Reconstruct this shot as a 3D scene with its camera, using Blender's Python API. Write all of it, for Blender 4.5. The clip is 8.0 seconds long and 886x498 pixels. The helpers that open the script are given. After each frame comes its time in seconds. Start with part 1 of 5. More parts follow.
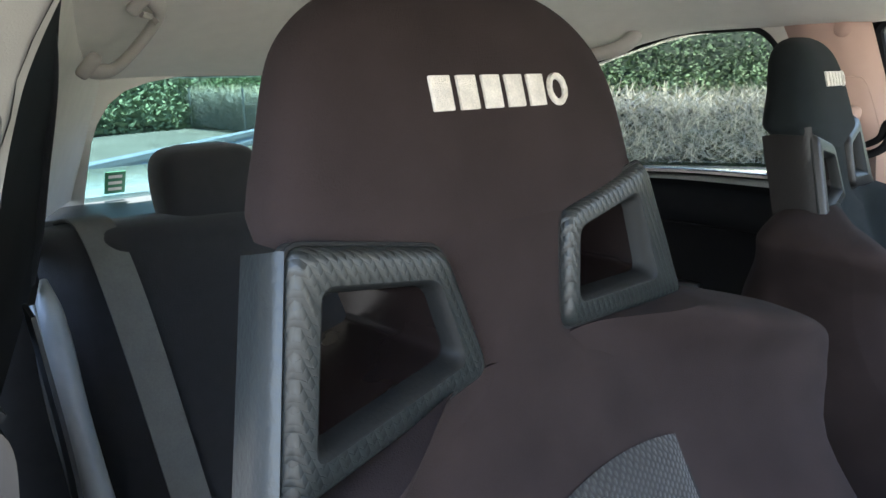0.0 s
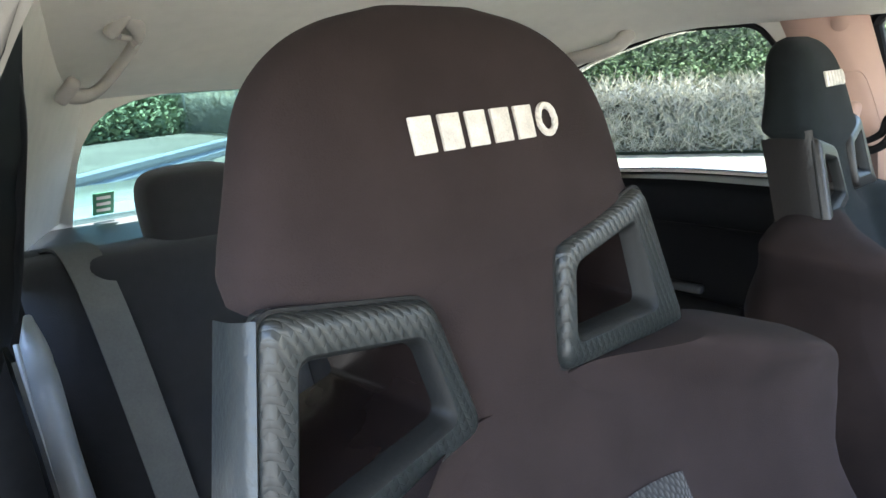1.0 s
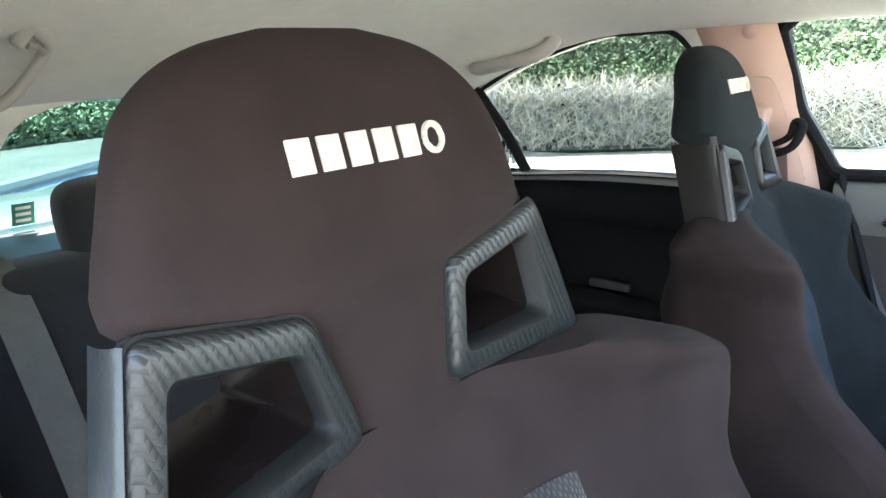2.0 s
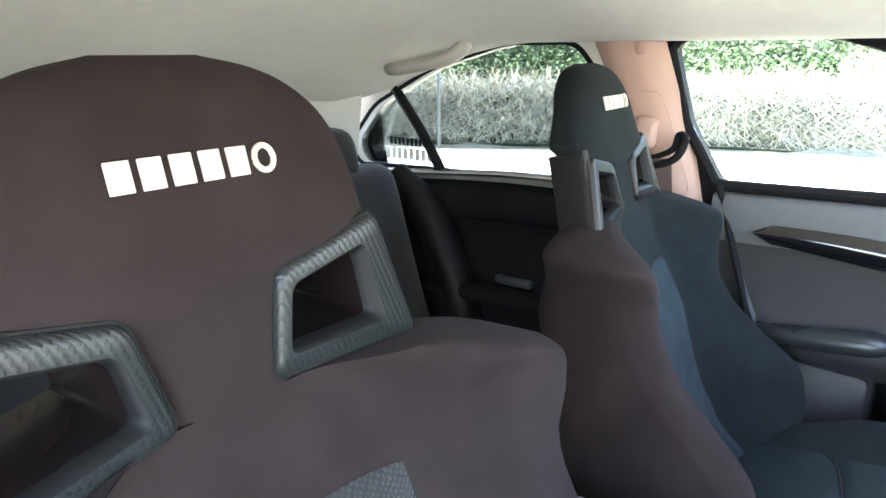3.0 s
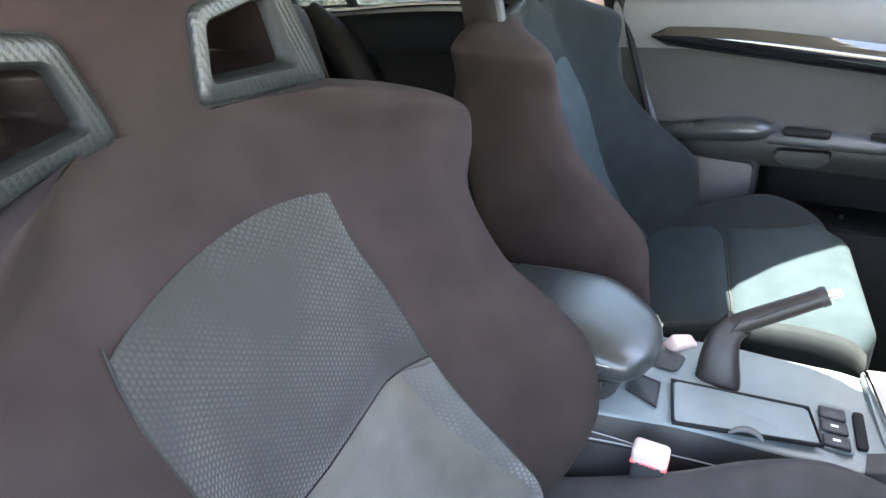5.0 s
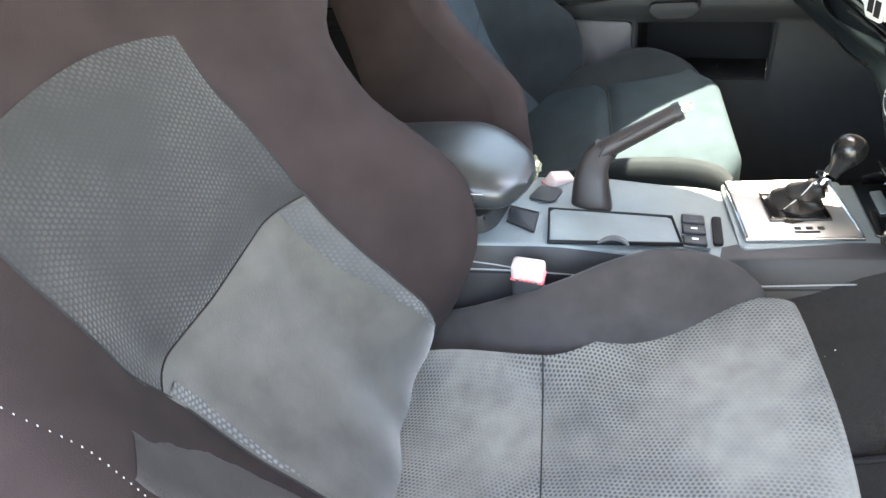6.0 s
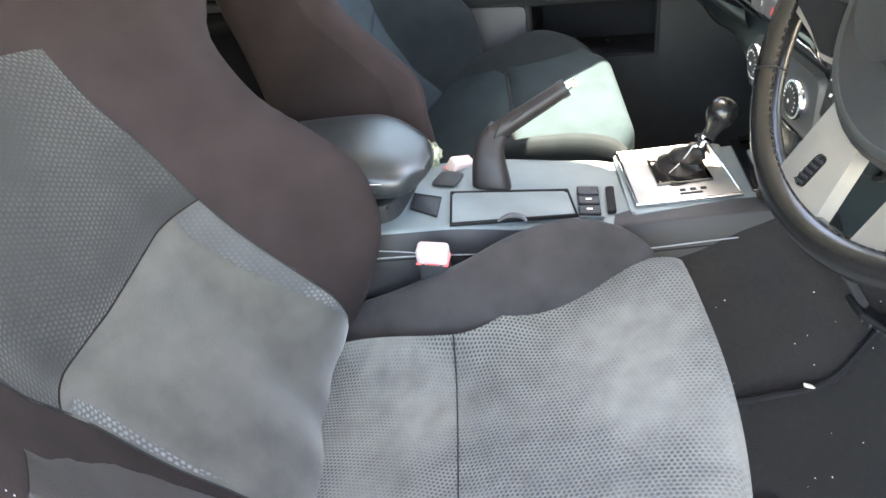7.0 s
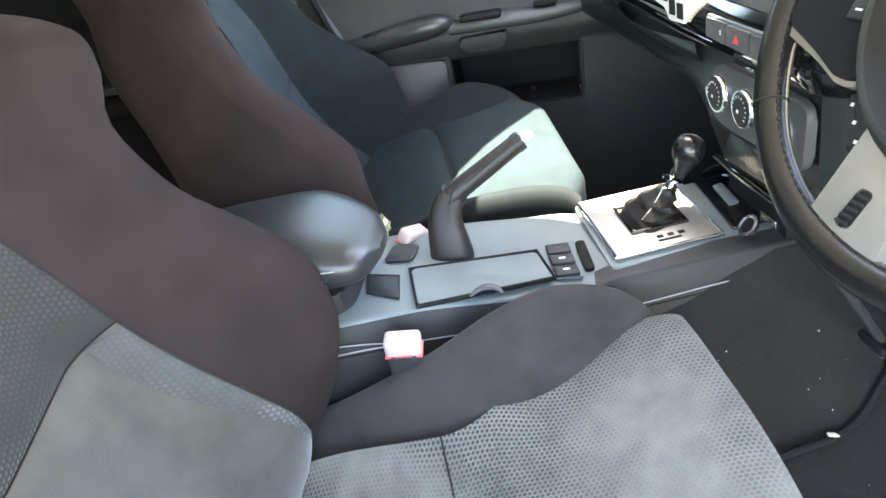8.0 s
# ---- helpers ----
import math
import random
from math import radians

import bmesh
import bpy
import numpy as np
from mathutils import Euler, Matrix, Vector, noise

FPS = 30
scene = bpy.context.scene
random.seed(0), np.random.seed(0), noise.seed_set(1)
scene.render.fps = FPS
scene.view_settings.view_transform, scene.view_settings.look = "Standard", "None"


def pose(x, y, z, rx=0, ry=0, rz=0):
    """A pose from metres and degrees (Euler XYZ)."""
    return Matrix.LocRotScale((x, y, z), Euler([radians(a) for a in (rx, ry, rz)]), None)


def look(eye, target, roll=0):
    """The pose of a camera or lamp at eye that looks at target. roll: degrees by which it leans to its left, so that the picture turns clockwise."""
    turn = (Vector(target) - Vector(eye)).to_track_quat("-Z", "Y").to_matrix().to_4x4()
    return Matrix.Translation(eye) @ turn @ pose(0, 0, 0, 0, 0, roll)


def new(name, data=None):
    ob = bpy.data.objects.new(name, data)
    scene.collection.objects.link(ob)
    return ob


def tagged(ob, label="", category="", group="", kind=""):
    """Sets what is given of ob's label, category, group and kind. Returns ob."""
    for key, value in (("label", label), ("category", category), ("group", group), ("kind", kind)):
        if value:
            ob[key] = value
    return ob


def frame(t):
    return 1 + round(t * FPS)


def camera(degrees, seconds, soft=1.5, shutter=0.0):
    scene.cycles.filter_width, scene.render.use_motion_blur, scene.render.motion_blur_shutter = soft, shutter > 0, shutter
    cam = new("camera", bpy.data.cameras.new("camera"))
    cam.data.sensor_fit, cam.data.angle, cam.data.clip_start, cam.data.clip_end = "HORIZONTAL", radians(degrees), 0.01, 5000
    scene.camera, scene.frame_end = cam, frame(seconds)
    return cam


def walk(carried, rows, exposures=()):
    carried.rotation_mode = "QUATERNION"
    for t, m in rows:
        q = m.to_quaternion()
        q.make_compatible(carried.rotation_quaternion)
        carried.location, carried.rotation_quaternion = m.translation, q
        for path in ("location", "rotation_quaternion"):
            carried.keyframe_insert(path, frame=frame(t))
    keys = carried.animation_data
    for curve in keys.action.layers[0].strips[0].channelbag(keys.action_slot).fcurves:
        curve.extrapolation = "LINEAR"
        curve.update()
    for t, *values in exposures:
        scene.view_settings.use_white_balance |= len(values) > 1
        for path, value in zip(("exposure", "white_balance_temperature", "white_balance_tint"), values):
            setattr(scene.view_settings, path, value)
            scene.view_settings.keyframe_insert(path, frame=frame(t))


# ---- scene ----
cam = camera(66.0, 8.0)
PATH = [
    (0, (-0.6624, -0.2803, 1.1497), (0.6666, 1.1306, 0.6564), -0.84),
    (0.5, (-0.6613, -0.2664, 1.185), (0.6142, 1.2005, 0.7148), -1.38),
    (1, (-0.6373, -0.2654, 1.1714), (0.6881, 1.1437, 0.664), -2.79),
    (1.5, (-0.6314, -0.2724, 1.1761), (0.7272, 1.0976, 0.6496), -2.67),
    (2, (-0.6167, -0.2986, 1.1818), (0.8036, 1.0109, 0.6642), -2.84),
    (2.2, (-0.6108, -0.3195, 1.1931), (0.8408, 0.9587, 0.6842), -1.97),
    (3.3, (-0.5906, -0.4068, 1.2078), (0.9277, 0.751, 0.6127), -0.34),
    (3.5, (-0.5922, -0.4207, 1.1956), (0.9226, 0.7225, 0.5645), -0.88),
    (4, (-0.6029, -0.4535, 1.1737), (0.9008, 0.6657, 0.4764), -1.84),
    (4.2, (-0.615, -0.4523, 1.1574), (0.8886, 0.6509, 0.4349), -1.89),
    (5.3, (-0.6854, -0.4867, 1.0985), (0.82, 0.4506, 0.1737), -4.39),
    (5.5, (-0.693, -0.5046, 1.0848), (0.809, 0.4037, 0.1261), -5.41),
    (6, (-0.7018, -0.5518, 1.0362), (0.8028, 0.2409, -0.0163), -7.18),
    (6.5, (-0.7117, -0.5989, 1.0137), (0.7952, 0.102, -0.0989), -9.28),
    (7, (-0.7048, -0.5934, 1.0314), (0.8551, 0.0326, -0.0526), -9.55),
    (7.5, (-0.66, -0.5442, 1.0318), (1.0141, -0.0, 0.0824), -9.48),
    (8, (-0.6221, -0.521, 1.0122), (1.0706, -0.1263, 0.0229), -12.10),
]

walk(cam, [(t, look(eye, target, roll)) for t, eye, target, roll in PATH], exposures=[(0.0, 3.85, 6900, 13), (0.5, 4.15, 6900, 13), (1.0, 4.2, 6900, 13), (2.0, 4.5, 6900, 13), (3.5, 4.7, 6900, 13), (4.0, 4.75, 7000, 12), (5.5, 5.1, 8000, 12), (6.5, 5.15, 8700, 13), (8.0, 5.05, 8200, 11)])

# ---- daylight ----
SUN_TURN, SUN_HIGH = radians(135), radians(82)
world = bpy.data.worlds.new("sky")
scene.world = world
world.use_nodes = True
wn = world.node_tree.nodes
sky = wn.new("ShaderNodeTexSky")
sky.sky_type, sky.sun_disc, sky.sun_elevation, sky.sun_rotation = "NISHITA", False, SUN_HIGH, SUN_TURN
wn["Background"].inputs[1].default_value = 0.13
world.node_tree.links.new(sky.outputs[0], wn["Background"].inputs[0])
sun = new("sun", bpy.data.lights.new("sun", "SUN"))
sun.data.energy, sun.data.angle, sun.data.color = 3.1, radians(0.6), (0.95, 1.0, 0.99)
SUN_WAY = Vector((math.sin(SUN_TURN) * math.cos(SUN_HIGH), math.cos(SUN_TURN) * math.cos(SUN_HIGH), math.sin(SUN_HIGH)))
sun.matrix_world = look(SUN_WAY * 20, (0, 0, 0))


# ---- materials ----
def mat(name, color, rough=0.6, metal=0.0, vary=0.12, scale=60.0, bump=0.0, bump_scale=400.0, coat=0.0, sheen=0.0, spec=0.5):
    """A plain surface with stains at a large scale, grain at a small one and fine relief."""
    m = bpy.data.materials.new(name)
    m.use_nodes = True
    n, l = m.node_tree.nodes, m.node_tree.links
    b = n["Principled BSDF"]
    b.inputs["Roughness"].default_value, b.inputs["Metallic"].default_value = rough, metal
    b.inputs["Coat Weight"].default_value, b.inputs["Coat Roughness"].default_value = coat, 0.05
    b.inputs["Sheen Weight"].default_value, b.inputs["Sheen Roughness"].default_value = sheen, 0.5
    b.inputs["Specular IOR Level"].default_value = spec
    co = n.new("ShaderNodeTexCoord")
    big, fine = n.new("ShaderNodeTexNoise"), n.new("ShaderNodeTexNoise")
    big.inputs["Scale"].default_value, fine.inputs["Scale"].default_value = scale * 0.12, scale
    big.inputs["Detail"].default_value = 5
    fine.inputs["Detail"].default_value = 6
    for t in (big, fine):
        l.new(co.outputs["Object"], t.inputs["Vector"])
    mix = n.new("ShaderNodeMix")
    mix.data_type = "FLOAT"
    mix.inputs[0].default_value = 0.45
    l.new(big.outputs["Fac"], mix.inputs[2])
    l.new(fine.outputs["Fac"], mix.inputs[3])
    ramp = n.new("ShaderNodeValToRGB")
    ramp.color_ramp.elements[0].position, ramp.color_ramp.elements[1].position = 0.3, 0.7
    ramp.color_ramp.elements[0].color = (*[c * (1 - vary) for c in color], 1)
    ramp.color_ramp.elements[1].color = (*[min(1, c * (1 + vary)) for c in color], 1)
    l.new(mix.outputs[0], ramp.inputs[0])
    l.new(ramp.outputs[0], b.inputs["Base Color"])
    rr = n.new("ShaderNodeMapRange")
    rr.inputs[3].default_value, rr.inputs[4].default_value = max(0, rough - 0.08), min(1, rough + 0.08)
    l.new(big.outputs["Fac"], rr.inputs[0])
    l.new(rr.outputs[0], b.inputs["Roughness"])
    if bump:
        grain, bp = n.new("ShaderNodeTexNoise"), n.new("ShaderNodeBump")
        grain.inputs["Scale"].default_value, grain.inputs["Detail"].default_value = bump_scale, 3
        l.new(co.outputs["Object"], grain.inputs["Vector"])
        bp.inputs["Strength"].default_value, bp.inputs["Distance"].default_value = bump, 0.002
        l.new(grain.outputs["Fac"], bp.inputs["Height"])
        l.new(bp.outputs[0], b.inputs["Normal"])
    return m


def knit(name, dark, light, cell, across="XZ", stains=0.4, rough=0.85, depth=0.6):
    """A knit or moulded surface of small hexagonal cells, laid out over two of the object's axes."""
    m = mat(name, light, rough, vary=stains, scale=40, sheen=0.15)
    n, l = m.node_tree.nodes, m.node_tree.links
    b = n["Principled BSDF"]
    co, split = n.new("ShaderNodeTexCoord"), n.new("ShaderNodeSeparateXYZ")
    l.new(co.outputs["Object"], split.inputs[0])
    waves = []
    for kx, ks in ((1.0, 0.0), (0.5, 0.866), (-0.5, 0.866)):
        dot = n.new("ShaderNodeMath")
        dot.operation = "MULTIPLY"
        l.new(split.outputs[across[0]], dot.inputs[0])
        dot.inputs[1].default_value = kx * 2 * math.pi / cell
        both = n.new("ShaderNodeMath")
        both.operation = "MULTIPLY_ADD"
        l.new(split.outputs[across[1]], both.inputs[0])
        both.inputs[1].default_value = ks * 2 * math.pi / cell
        l.new(dot.outputs[0], both.inputs[2])
        wave = n.new("ShaderNodeMath")
        wave.operation = "COSINE"
        l.new(both.outputs[0], wave.inputs[0])
        waves.append(wave)
    one, two = n.new("ShaderNodeMath"), n.new("ShaderNodeMath")
    l.new(waves[0].outputs[0], one.inputs[0])
    l.new(waves[1].outputs[0], one.inputs[1])
    l.new(one.outputs[0], two.inputs[0])
    l.new(waves[2].outputs[0], two.inputs[1])
    height = n.new("ShaderNodeMapRange")
    height.inputs[1].default_value, height.inputs[2].default_value = -1.5, 1.8
    l.new(two.outputs[0], height.inputs[0])
    wear, worn, amount = n.new("ShaderNodeTexNoise"), n.new("ShaderNodeMapRange"), n.new("ShaderNodeMath")
    wear.inputs["Scale"].default_value, wear.inputs["Detail"].default_value = 7.5, 4
    l.new(co.outputs["Object"], wear.inputs["Vector"])
    worn.inputs[1].default_value, worn.inputs[2].default_value = 0.42, 0.60
    worn.inputs[3].default_value, worn.inputs[4].default_value = 1.0, 0.12
    l.new(wear.outputs["Fac"], worn.inputs[0])
    amount.operation = "MULTIPLY"
    l.new(height.outputs[0], amount.inputs[0])
    l.new(worn.outputs[0], amount.inputs[1])
    height = amount
    mix = n.new("ShaderNodeMix")
    mix.data_type = "RGBA"
    old = b.inputs["Base Color"].links[0].from_socket
    l.new(height.outputs[0], mix.inputs[0])
    l.new(old, mix.inputs[6])
    mix.inputs[7].default_value = (*dark, 1)
    l.new(mix.outputs[2], b.inputs["Base Color"])
    bp = n.new("ShaderNodeBump")
    bp.inputs["Strength"].default_value, bp.inputs["Distance"].default_value = depth, 0.0015
    l.new(height.outputs[0], bp.inputs["Height"])
    l.new(bp.outputs[0], b.inputs["Normal"])
    return m


def scales(name, color, cell, rough=0.42, depth=0.8):
    """Moulded plastic with rows of small overlapping chevron scales."""
    m = mat(name, color, rough, vary=0.15, scale=40)
    n, l = m.node_tree.nodes, m.node_tree.links
    b = n["Principled BSDF"]
    co, split = n.new("ShaderNodeTexCoord"), n.new("ShaderNodeSeparateXYZ")
    l.new(co.outputs["Object"], split.inputs[0])

    def op(kind, a, c, d=0.0):
        q = n.new("ShaderNodeMath")
        q.operation = kind
        for i, v in enumerate((a, c, d)):
            if isinstance(v, float):
                q.inputs[i].default_value = v
            else:
                l.new(v, q.inputs[i])
        return q.outputs[0]

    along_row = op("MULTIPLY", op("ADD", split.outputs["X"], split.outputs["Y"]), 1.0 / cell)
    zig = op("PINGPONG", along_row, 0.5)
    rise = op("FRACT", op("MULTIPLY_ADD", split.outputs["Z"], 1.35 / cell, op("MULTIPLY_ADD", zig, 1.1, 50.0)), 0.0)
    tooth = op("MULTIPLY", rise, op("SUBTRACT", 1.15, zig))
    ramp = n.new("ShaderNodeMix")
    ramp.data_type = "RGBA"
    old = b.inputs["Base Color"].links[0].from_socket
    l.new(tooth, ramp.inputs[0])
    # Half colour at each scale's low end paints the relief's shade.
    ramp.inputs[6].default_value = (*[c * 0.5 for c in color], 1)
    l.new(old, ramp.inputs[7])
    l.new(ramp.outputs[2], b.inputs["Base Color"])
    bp = n.new("ShaderNodeBump")
    bp.inputs["Strength"].default_value, bp.inputs["Distance"].default_value = depth, 0.0011
    l.new(tooth, bp.inputs["Height"])
    l.new(bp.outputs[0], b.inputs["Normal"])
    return m


def glass(name, tint, rough=0.0, clear=0.92):
    m = bpy.data.materials.new(name)
    m.use_nodes = True
    n, l = m.node_tree.nodes, m.node_tree.links
    n.remove(n["Principled BSDF"])
    tr, gl, mx, fr = n.new("ShaderNodeBsdfTransparent"), n.new("ShaderNodeBsdfGlossy"), n.new("ShaderNodeMixShader"), n.new("ShaderNodeFresnel")
    tr.inputs[0].default_value = (*[c * clear for c in tint], 1)
    gl.inputs["Roughness"].default_value = rough
    fr.inputs["IOR"].default_value = 1.45
    l.new(fr.outputs[0], mx.inputs[0])
    l.new(tr.outputs[0], mx.inputs[1])
    l.new(gl.outputs[0], mx.inputs[2])
    l.new(mx.outputs[0], n["Material Output"].inputs[0])
    return m


SUEDE = mat("suede", (0.0240, 0.0174, 0.0170), 0.95, vary=0.34, scale=18, bump=0.25, bump_scale=1100, sheen=0.015, spec=0.06)
# Lighter, smudged suede copy; the lift paints in light missing on the thigh bolsters.
LIT_SUEDE = mat("lit_suede", (0.0385, 0.0345, 0.0345), 0.95, vary=0.40, scale=26, bump=0.25, bump_scale=1100, sheen=0.08, spec=0.06)
# Backrest knit is darkened below the cushion's, painting in its weaker light.
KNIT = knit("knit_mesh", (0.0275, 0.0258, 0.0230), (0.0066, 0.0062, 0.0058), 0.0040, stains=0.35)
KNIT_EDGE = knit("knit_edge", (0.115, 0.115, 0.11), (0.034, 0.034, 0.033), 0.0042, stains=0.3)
DARKCLOTH = mat("dark_plush", (0.0255, 0.0345, 0.0395), 0.93, vary=0.3, scale=24, bump=0.25, bump_scale=800, sheen=0.0, spec=0.08)
CUSHION = mat("cushion_plush", (0.0172, 0.0258, 0.0292), 0.95, vary=0.3, scale=24, bump=0.25, bump_scale=800, sheen=0.0, spec=0.08)
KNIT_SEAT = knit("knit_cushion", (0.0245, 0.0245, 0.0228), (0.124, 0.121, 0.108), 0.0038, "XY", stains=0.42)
PLUSH = mat("plush", (0.057, 0.054, 0.047), 0.92, vary=0.55, scale=22, bump=0.3, bump_scale=700, sheen=0.4, spec=0.15)
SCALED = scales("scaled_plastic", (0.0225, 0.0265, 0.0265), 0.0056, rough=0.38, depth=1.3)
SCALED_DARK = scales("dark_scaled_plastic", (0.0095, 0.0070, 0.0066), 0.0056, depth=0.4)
FLANK = mat("flank_plastic", (0.019, 0.0235, 0.0255), 0.40, vary=0.2, scale=50, bump=0.25, bump_scale=220)
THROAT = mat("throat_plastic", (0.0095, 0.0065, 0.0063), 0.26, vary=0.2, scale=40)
SHELL = mat("satin_plastic", (0.024, 0.027, 0.028), 0.42, vary=0.12, bump=0.1)
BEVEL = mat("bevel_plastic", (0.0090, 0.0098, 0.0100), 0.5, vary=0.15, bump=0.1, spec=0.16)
PIPING = mat("piping", (0.016, 0.016, 0.016), 0.8, spec=0.2)
STITCH = mat("white_thread", (0.36, 0.36, 0.34), 0.8)
CREAM = mat("cream_thread", (0.68, 0.62, 0.55), 0.9, vary=0.25, scale=900, bump=0.8, bump_scale=1500)
LINING = mat("headliner", (0.68, 0.65, 0.59), 0.95, vary=0.07, scale=35, bump=0.25, bump_scale=600)
# The pink in this beige is reddish reflected light put into the colour.
PILLAR = mat("pillar_trim", (0.50, 0.325, 0.262), 0.7, vary=0.05, scale=30, bump=0.12, bump_scale=900)
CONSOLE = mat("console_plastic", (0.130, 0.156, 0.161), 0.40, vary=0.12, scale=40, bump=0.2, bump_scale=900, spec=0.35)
SIDE = mat("console_shade_plastic", (0.020, 0.019, 0.020), 0.5, vary=0.15, scale=40, bump=0.2, bump_scale=900, spec=0.3)
DOORMID = mat("dark_door_vinyl", (0.030, 0.0275, 0.0275), 0.6, vary=0.15, scale=40, bump=0.3, bump_scale=700, spec=0.3)
CHARCOAL = mat("charcoal_cloth", (0.0110, 0.0138, 0.0149), 0.95, vary=0.3, scale=30, bump=0.25, bump_scale=900, sheen=0.03, spec=0.06)
SPEAKER = mat("lower_door_plastic", (0.036, 0.034, 0.036), 0.5, vary=0.15, scale=40, bump=0.2, bump_scale=900)
BLACK = mat("black_plastic", (0.0235, 0.0245, 0.026), 0.46, spec=0.25, vary=0.25, scale=40, bump=0.2, bump_scale=900)
GREYP = mat("grey_plastic", (0.050, 0.055, 0.058), 0.5, vary=0.15, scale=40, bump=0.2, bump_scale=900)
UPPER = mat("upper_door_vinyl", (0.100, 0.100, 0.100), 0.55, vary=0.12, scale=40, bump=0.3, bump_scale=700)
HIDE = mat("dark_hide", (0.0085, 0.0075, 0.0072), 0.48, vary=0.3, scale=60, bump=0.15, bump_scale=1400, spec=0.22)
BRAKE = mat("brake_hide", (0.0185, 0.0150, 0.0150), 0.45, vary=0.3, scale=60, bump=0.12, bump_scale=1200, spec=0.3)
KNOB = mat("knob_hide", (0.010, 0.010, 0.0105), 0.24, vary=0.2, scale=60, bump=0.06, bump_scale=1200, spec=0.5)
SPOKE = mat("spoke_silver", (0.33, 0.315, 0.29), 0.36, metal=0.6, vary=0.14, scale=28)
GROOVE_GLINT = mat("painted_groove_glint", (0.20, 0.20, 0.20), 0.3)
LEATHER = mat("black_leather", (0.020, 0.0225, 0.0235), 0.29, vary=0.2, scale=50, bump=0.10, bump_scale=1400)
SCUFFED = mat("scuffed_leather", (0.040, 0.0345, 0.0335), 0.5, vary=0.45, scale=34, bump=0.25, bump_scale=500, spec=0.3)
PIANO = mat("gloss_black", (0.006, 0.006, 0.007), 0.08, vary=0.1, coat=1.0)
SILVER = mat("silver_paint", (0.60, 0.59, 0.57), 0.32, metal=0.5, vary=0.05, scale=50)
CHROME = mat("chrome", (0.8, 0.8, 0.82), 0.12, metal=1.0, vary=0.03)
RUBBER = mat("rubber_seal", (0.010, 0.010, 0.011), 0.7, spec=0.12)
CARPET = mat("carpet", (0.0085, 0.0071, 0.0066), 1.0, vary=0.5, scale=160, bump=0.9, bump_scale=900)
MATF = mat("floor_mat", (0.0060, 0.0053, 0.0051), 1.0, vary=0.5, scale=160, bump=0.9, bump_scale=900)
DEEP = mat("deep_black_trim", (0.0045, 0.0045, 0.005), 0.7, spec=0.1)
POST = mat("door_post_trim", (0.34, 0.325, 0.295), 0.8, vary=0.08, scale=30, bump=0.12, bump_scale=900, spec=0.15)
HANDLE = mat("handle_plastic", (0.40, 0.375, 0.34), 0.55, vary=0.06, scale=40)
BELT = mat("grey_webbing", (0.11, 0.11, 0.10), 0.8, vary=0.15, scale=300, bump=0.4, bump_scale=900)
BELTB = mat("brown_webbing", (0.13, 0.085, 0.075), 0.8, vary=0.15, scale=300, bump=0.4, bump_scale=900)
BOLSTER_LIT = mat("bolster_highlight", (0.26, 0.285, 0.29), 0.30, vary=0.12, scale=40, spec=0.5)
REAR = mat("rear_cloth", (0.0125, 0.0125, 0.0135), 0.95, vary=0.3, scale=60, bump=0.3, bump_scale=700, sheen=0.2)
RED = mat("red_button", (0.75, 0.10, 0.10), 0.35, vary=0.05)
PINK = mat("worn_buckle", (0.47, 0.37, 0.36), 0.4, vary=0.08)
WHITE = mat("white_print", (0.8, 0.8, 0.78), 0.5, vary=0.04)
PAPER = mat("paper_scrap", (0.62, 0.58, 0.5), 0.9, vary=0.2)
DECOR = mat("dark_decor", (0.0125, 0.0175, 0.019), 0.27, vary=0.1, scale=30, spec=0.4)
SCREEN = mat("dark_screen", (0.02, 0.03, 0.03), 0.08, coat=1.0)
PAINT = mat("car_paint", (0.45, 0.46, 0.47), 0.25, metal=0.3, vary=0.04, coat=0.8)
PRIVACY = glass("privacy_glass", (0.50, 0.535, 0.54))
GLASS = glass("clear_glass", (0.93, 0.97, 0.95))
TINT = glass("tinted_glass", (0.40, 0.53, 0.51))
GREENERY = mat("ivy", (0.018, 0.028, 0.013), 1.0, vary=0.6, scale=6)
OLIVE = mat("olive_scrub", (0.098, 0.104, 0.072), 1.0, vary=0.4, scale=4, spec=0.1)
STEMS = mat("grey_vines", (0.323, 0.323, 0.292), 0.95, vary=0.35, scale=12, spec=0.1)
STRAW = mat("dry_vines", (0.476, 0.427, 0.308), 0.95, vary=0.35, scale=12)
EARTH = mat("dry_grass_ground", (0.581, 0.540, 0.419), 1.0, vary=0.3, scale=3)
ASPHALT = mat("asphalt", (0.150, 0.143, 0.132), 0.95, vary=0.3, scale=8, spec=0.1)
RAILM = mat("galvanised_steel", (0.32, 0.35, 0.42), 0.5, metal=0.6, vary=0.12, scale=6)
SIGNM = mat("green_sign", (0.03, 0.22, 0.12), 0.5)
POSTM = mat("fence_post", (0.20, 0.21, 0.21), 0.6, vary=0.15, scale=10)


# ---- shaping helpers ----
def thing(name, place, label, category, group="", kind=""):
    ob = new(name)
    ob.empty_display_size = 0.05
    ob.matrix_world = place if isinstance(place, Matrix) else pose(*place)
    return tagged(ob, label, category, group, kind)


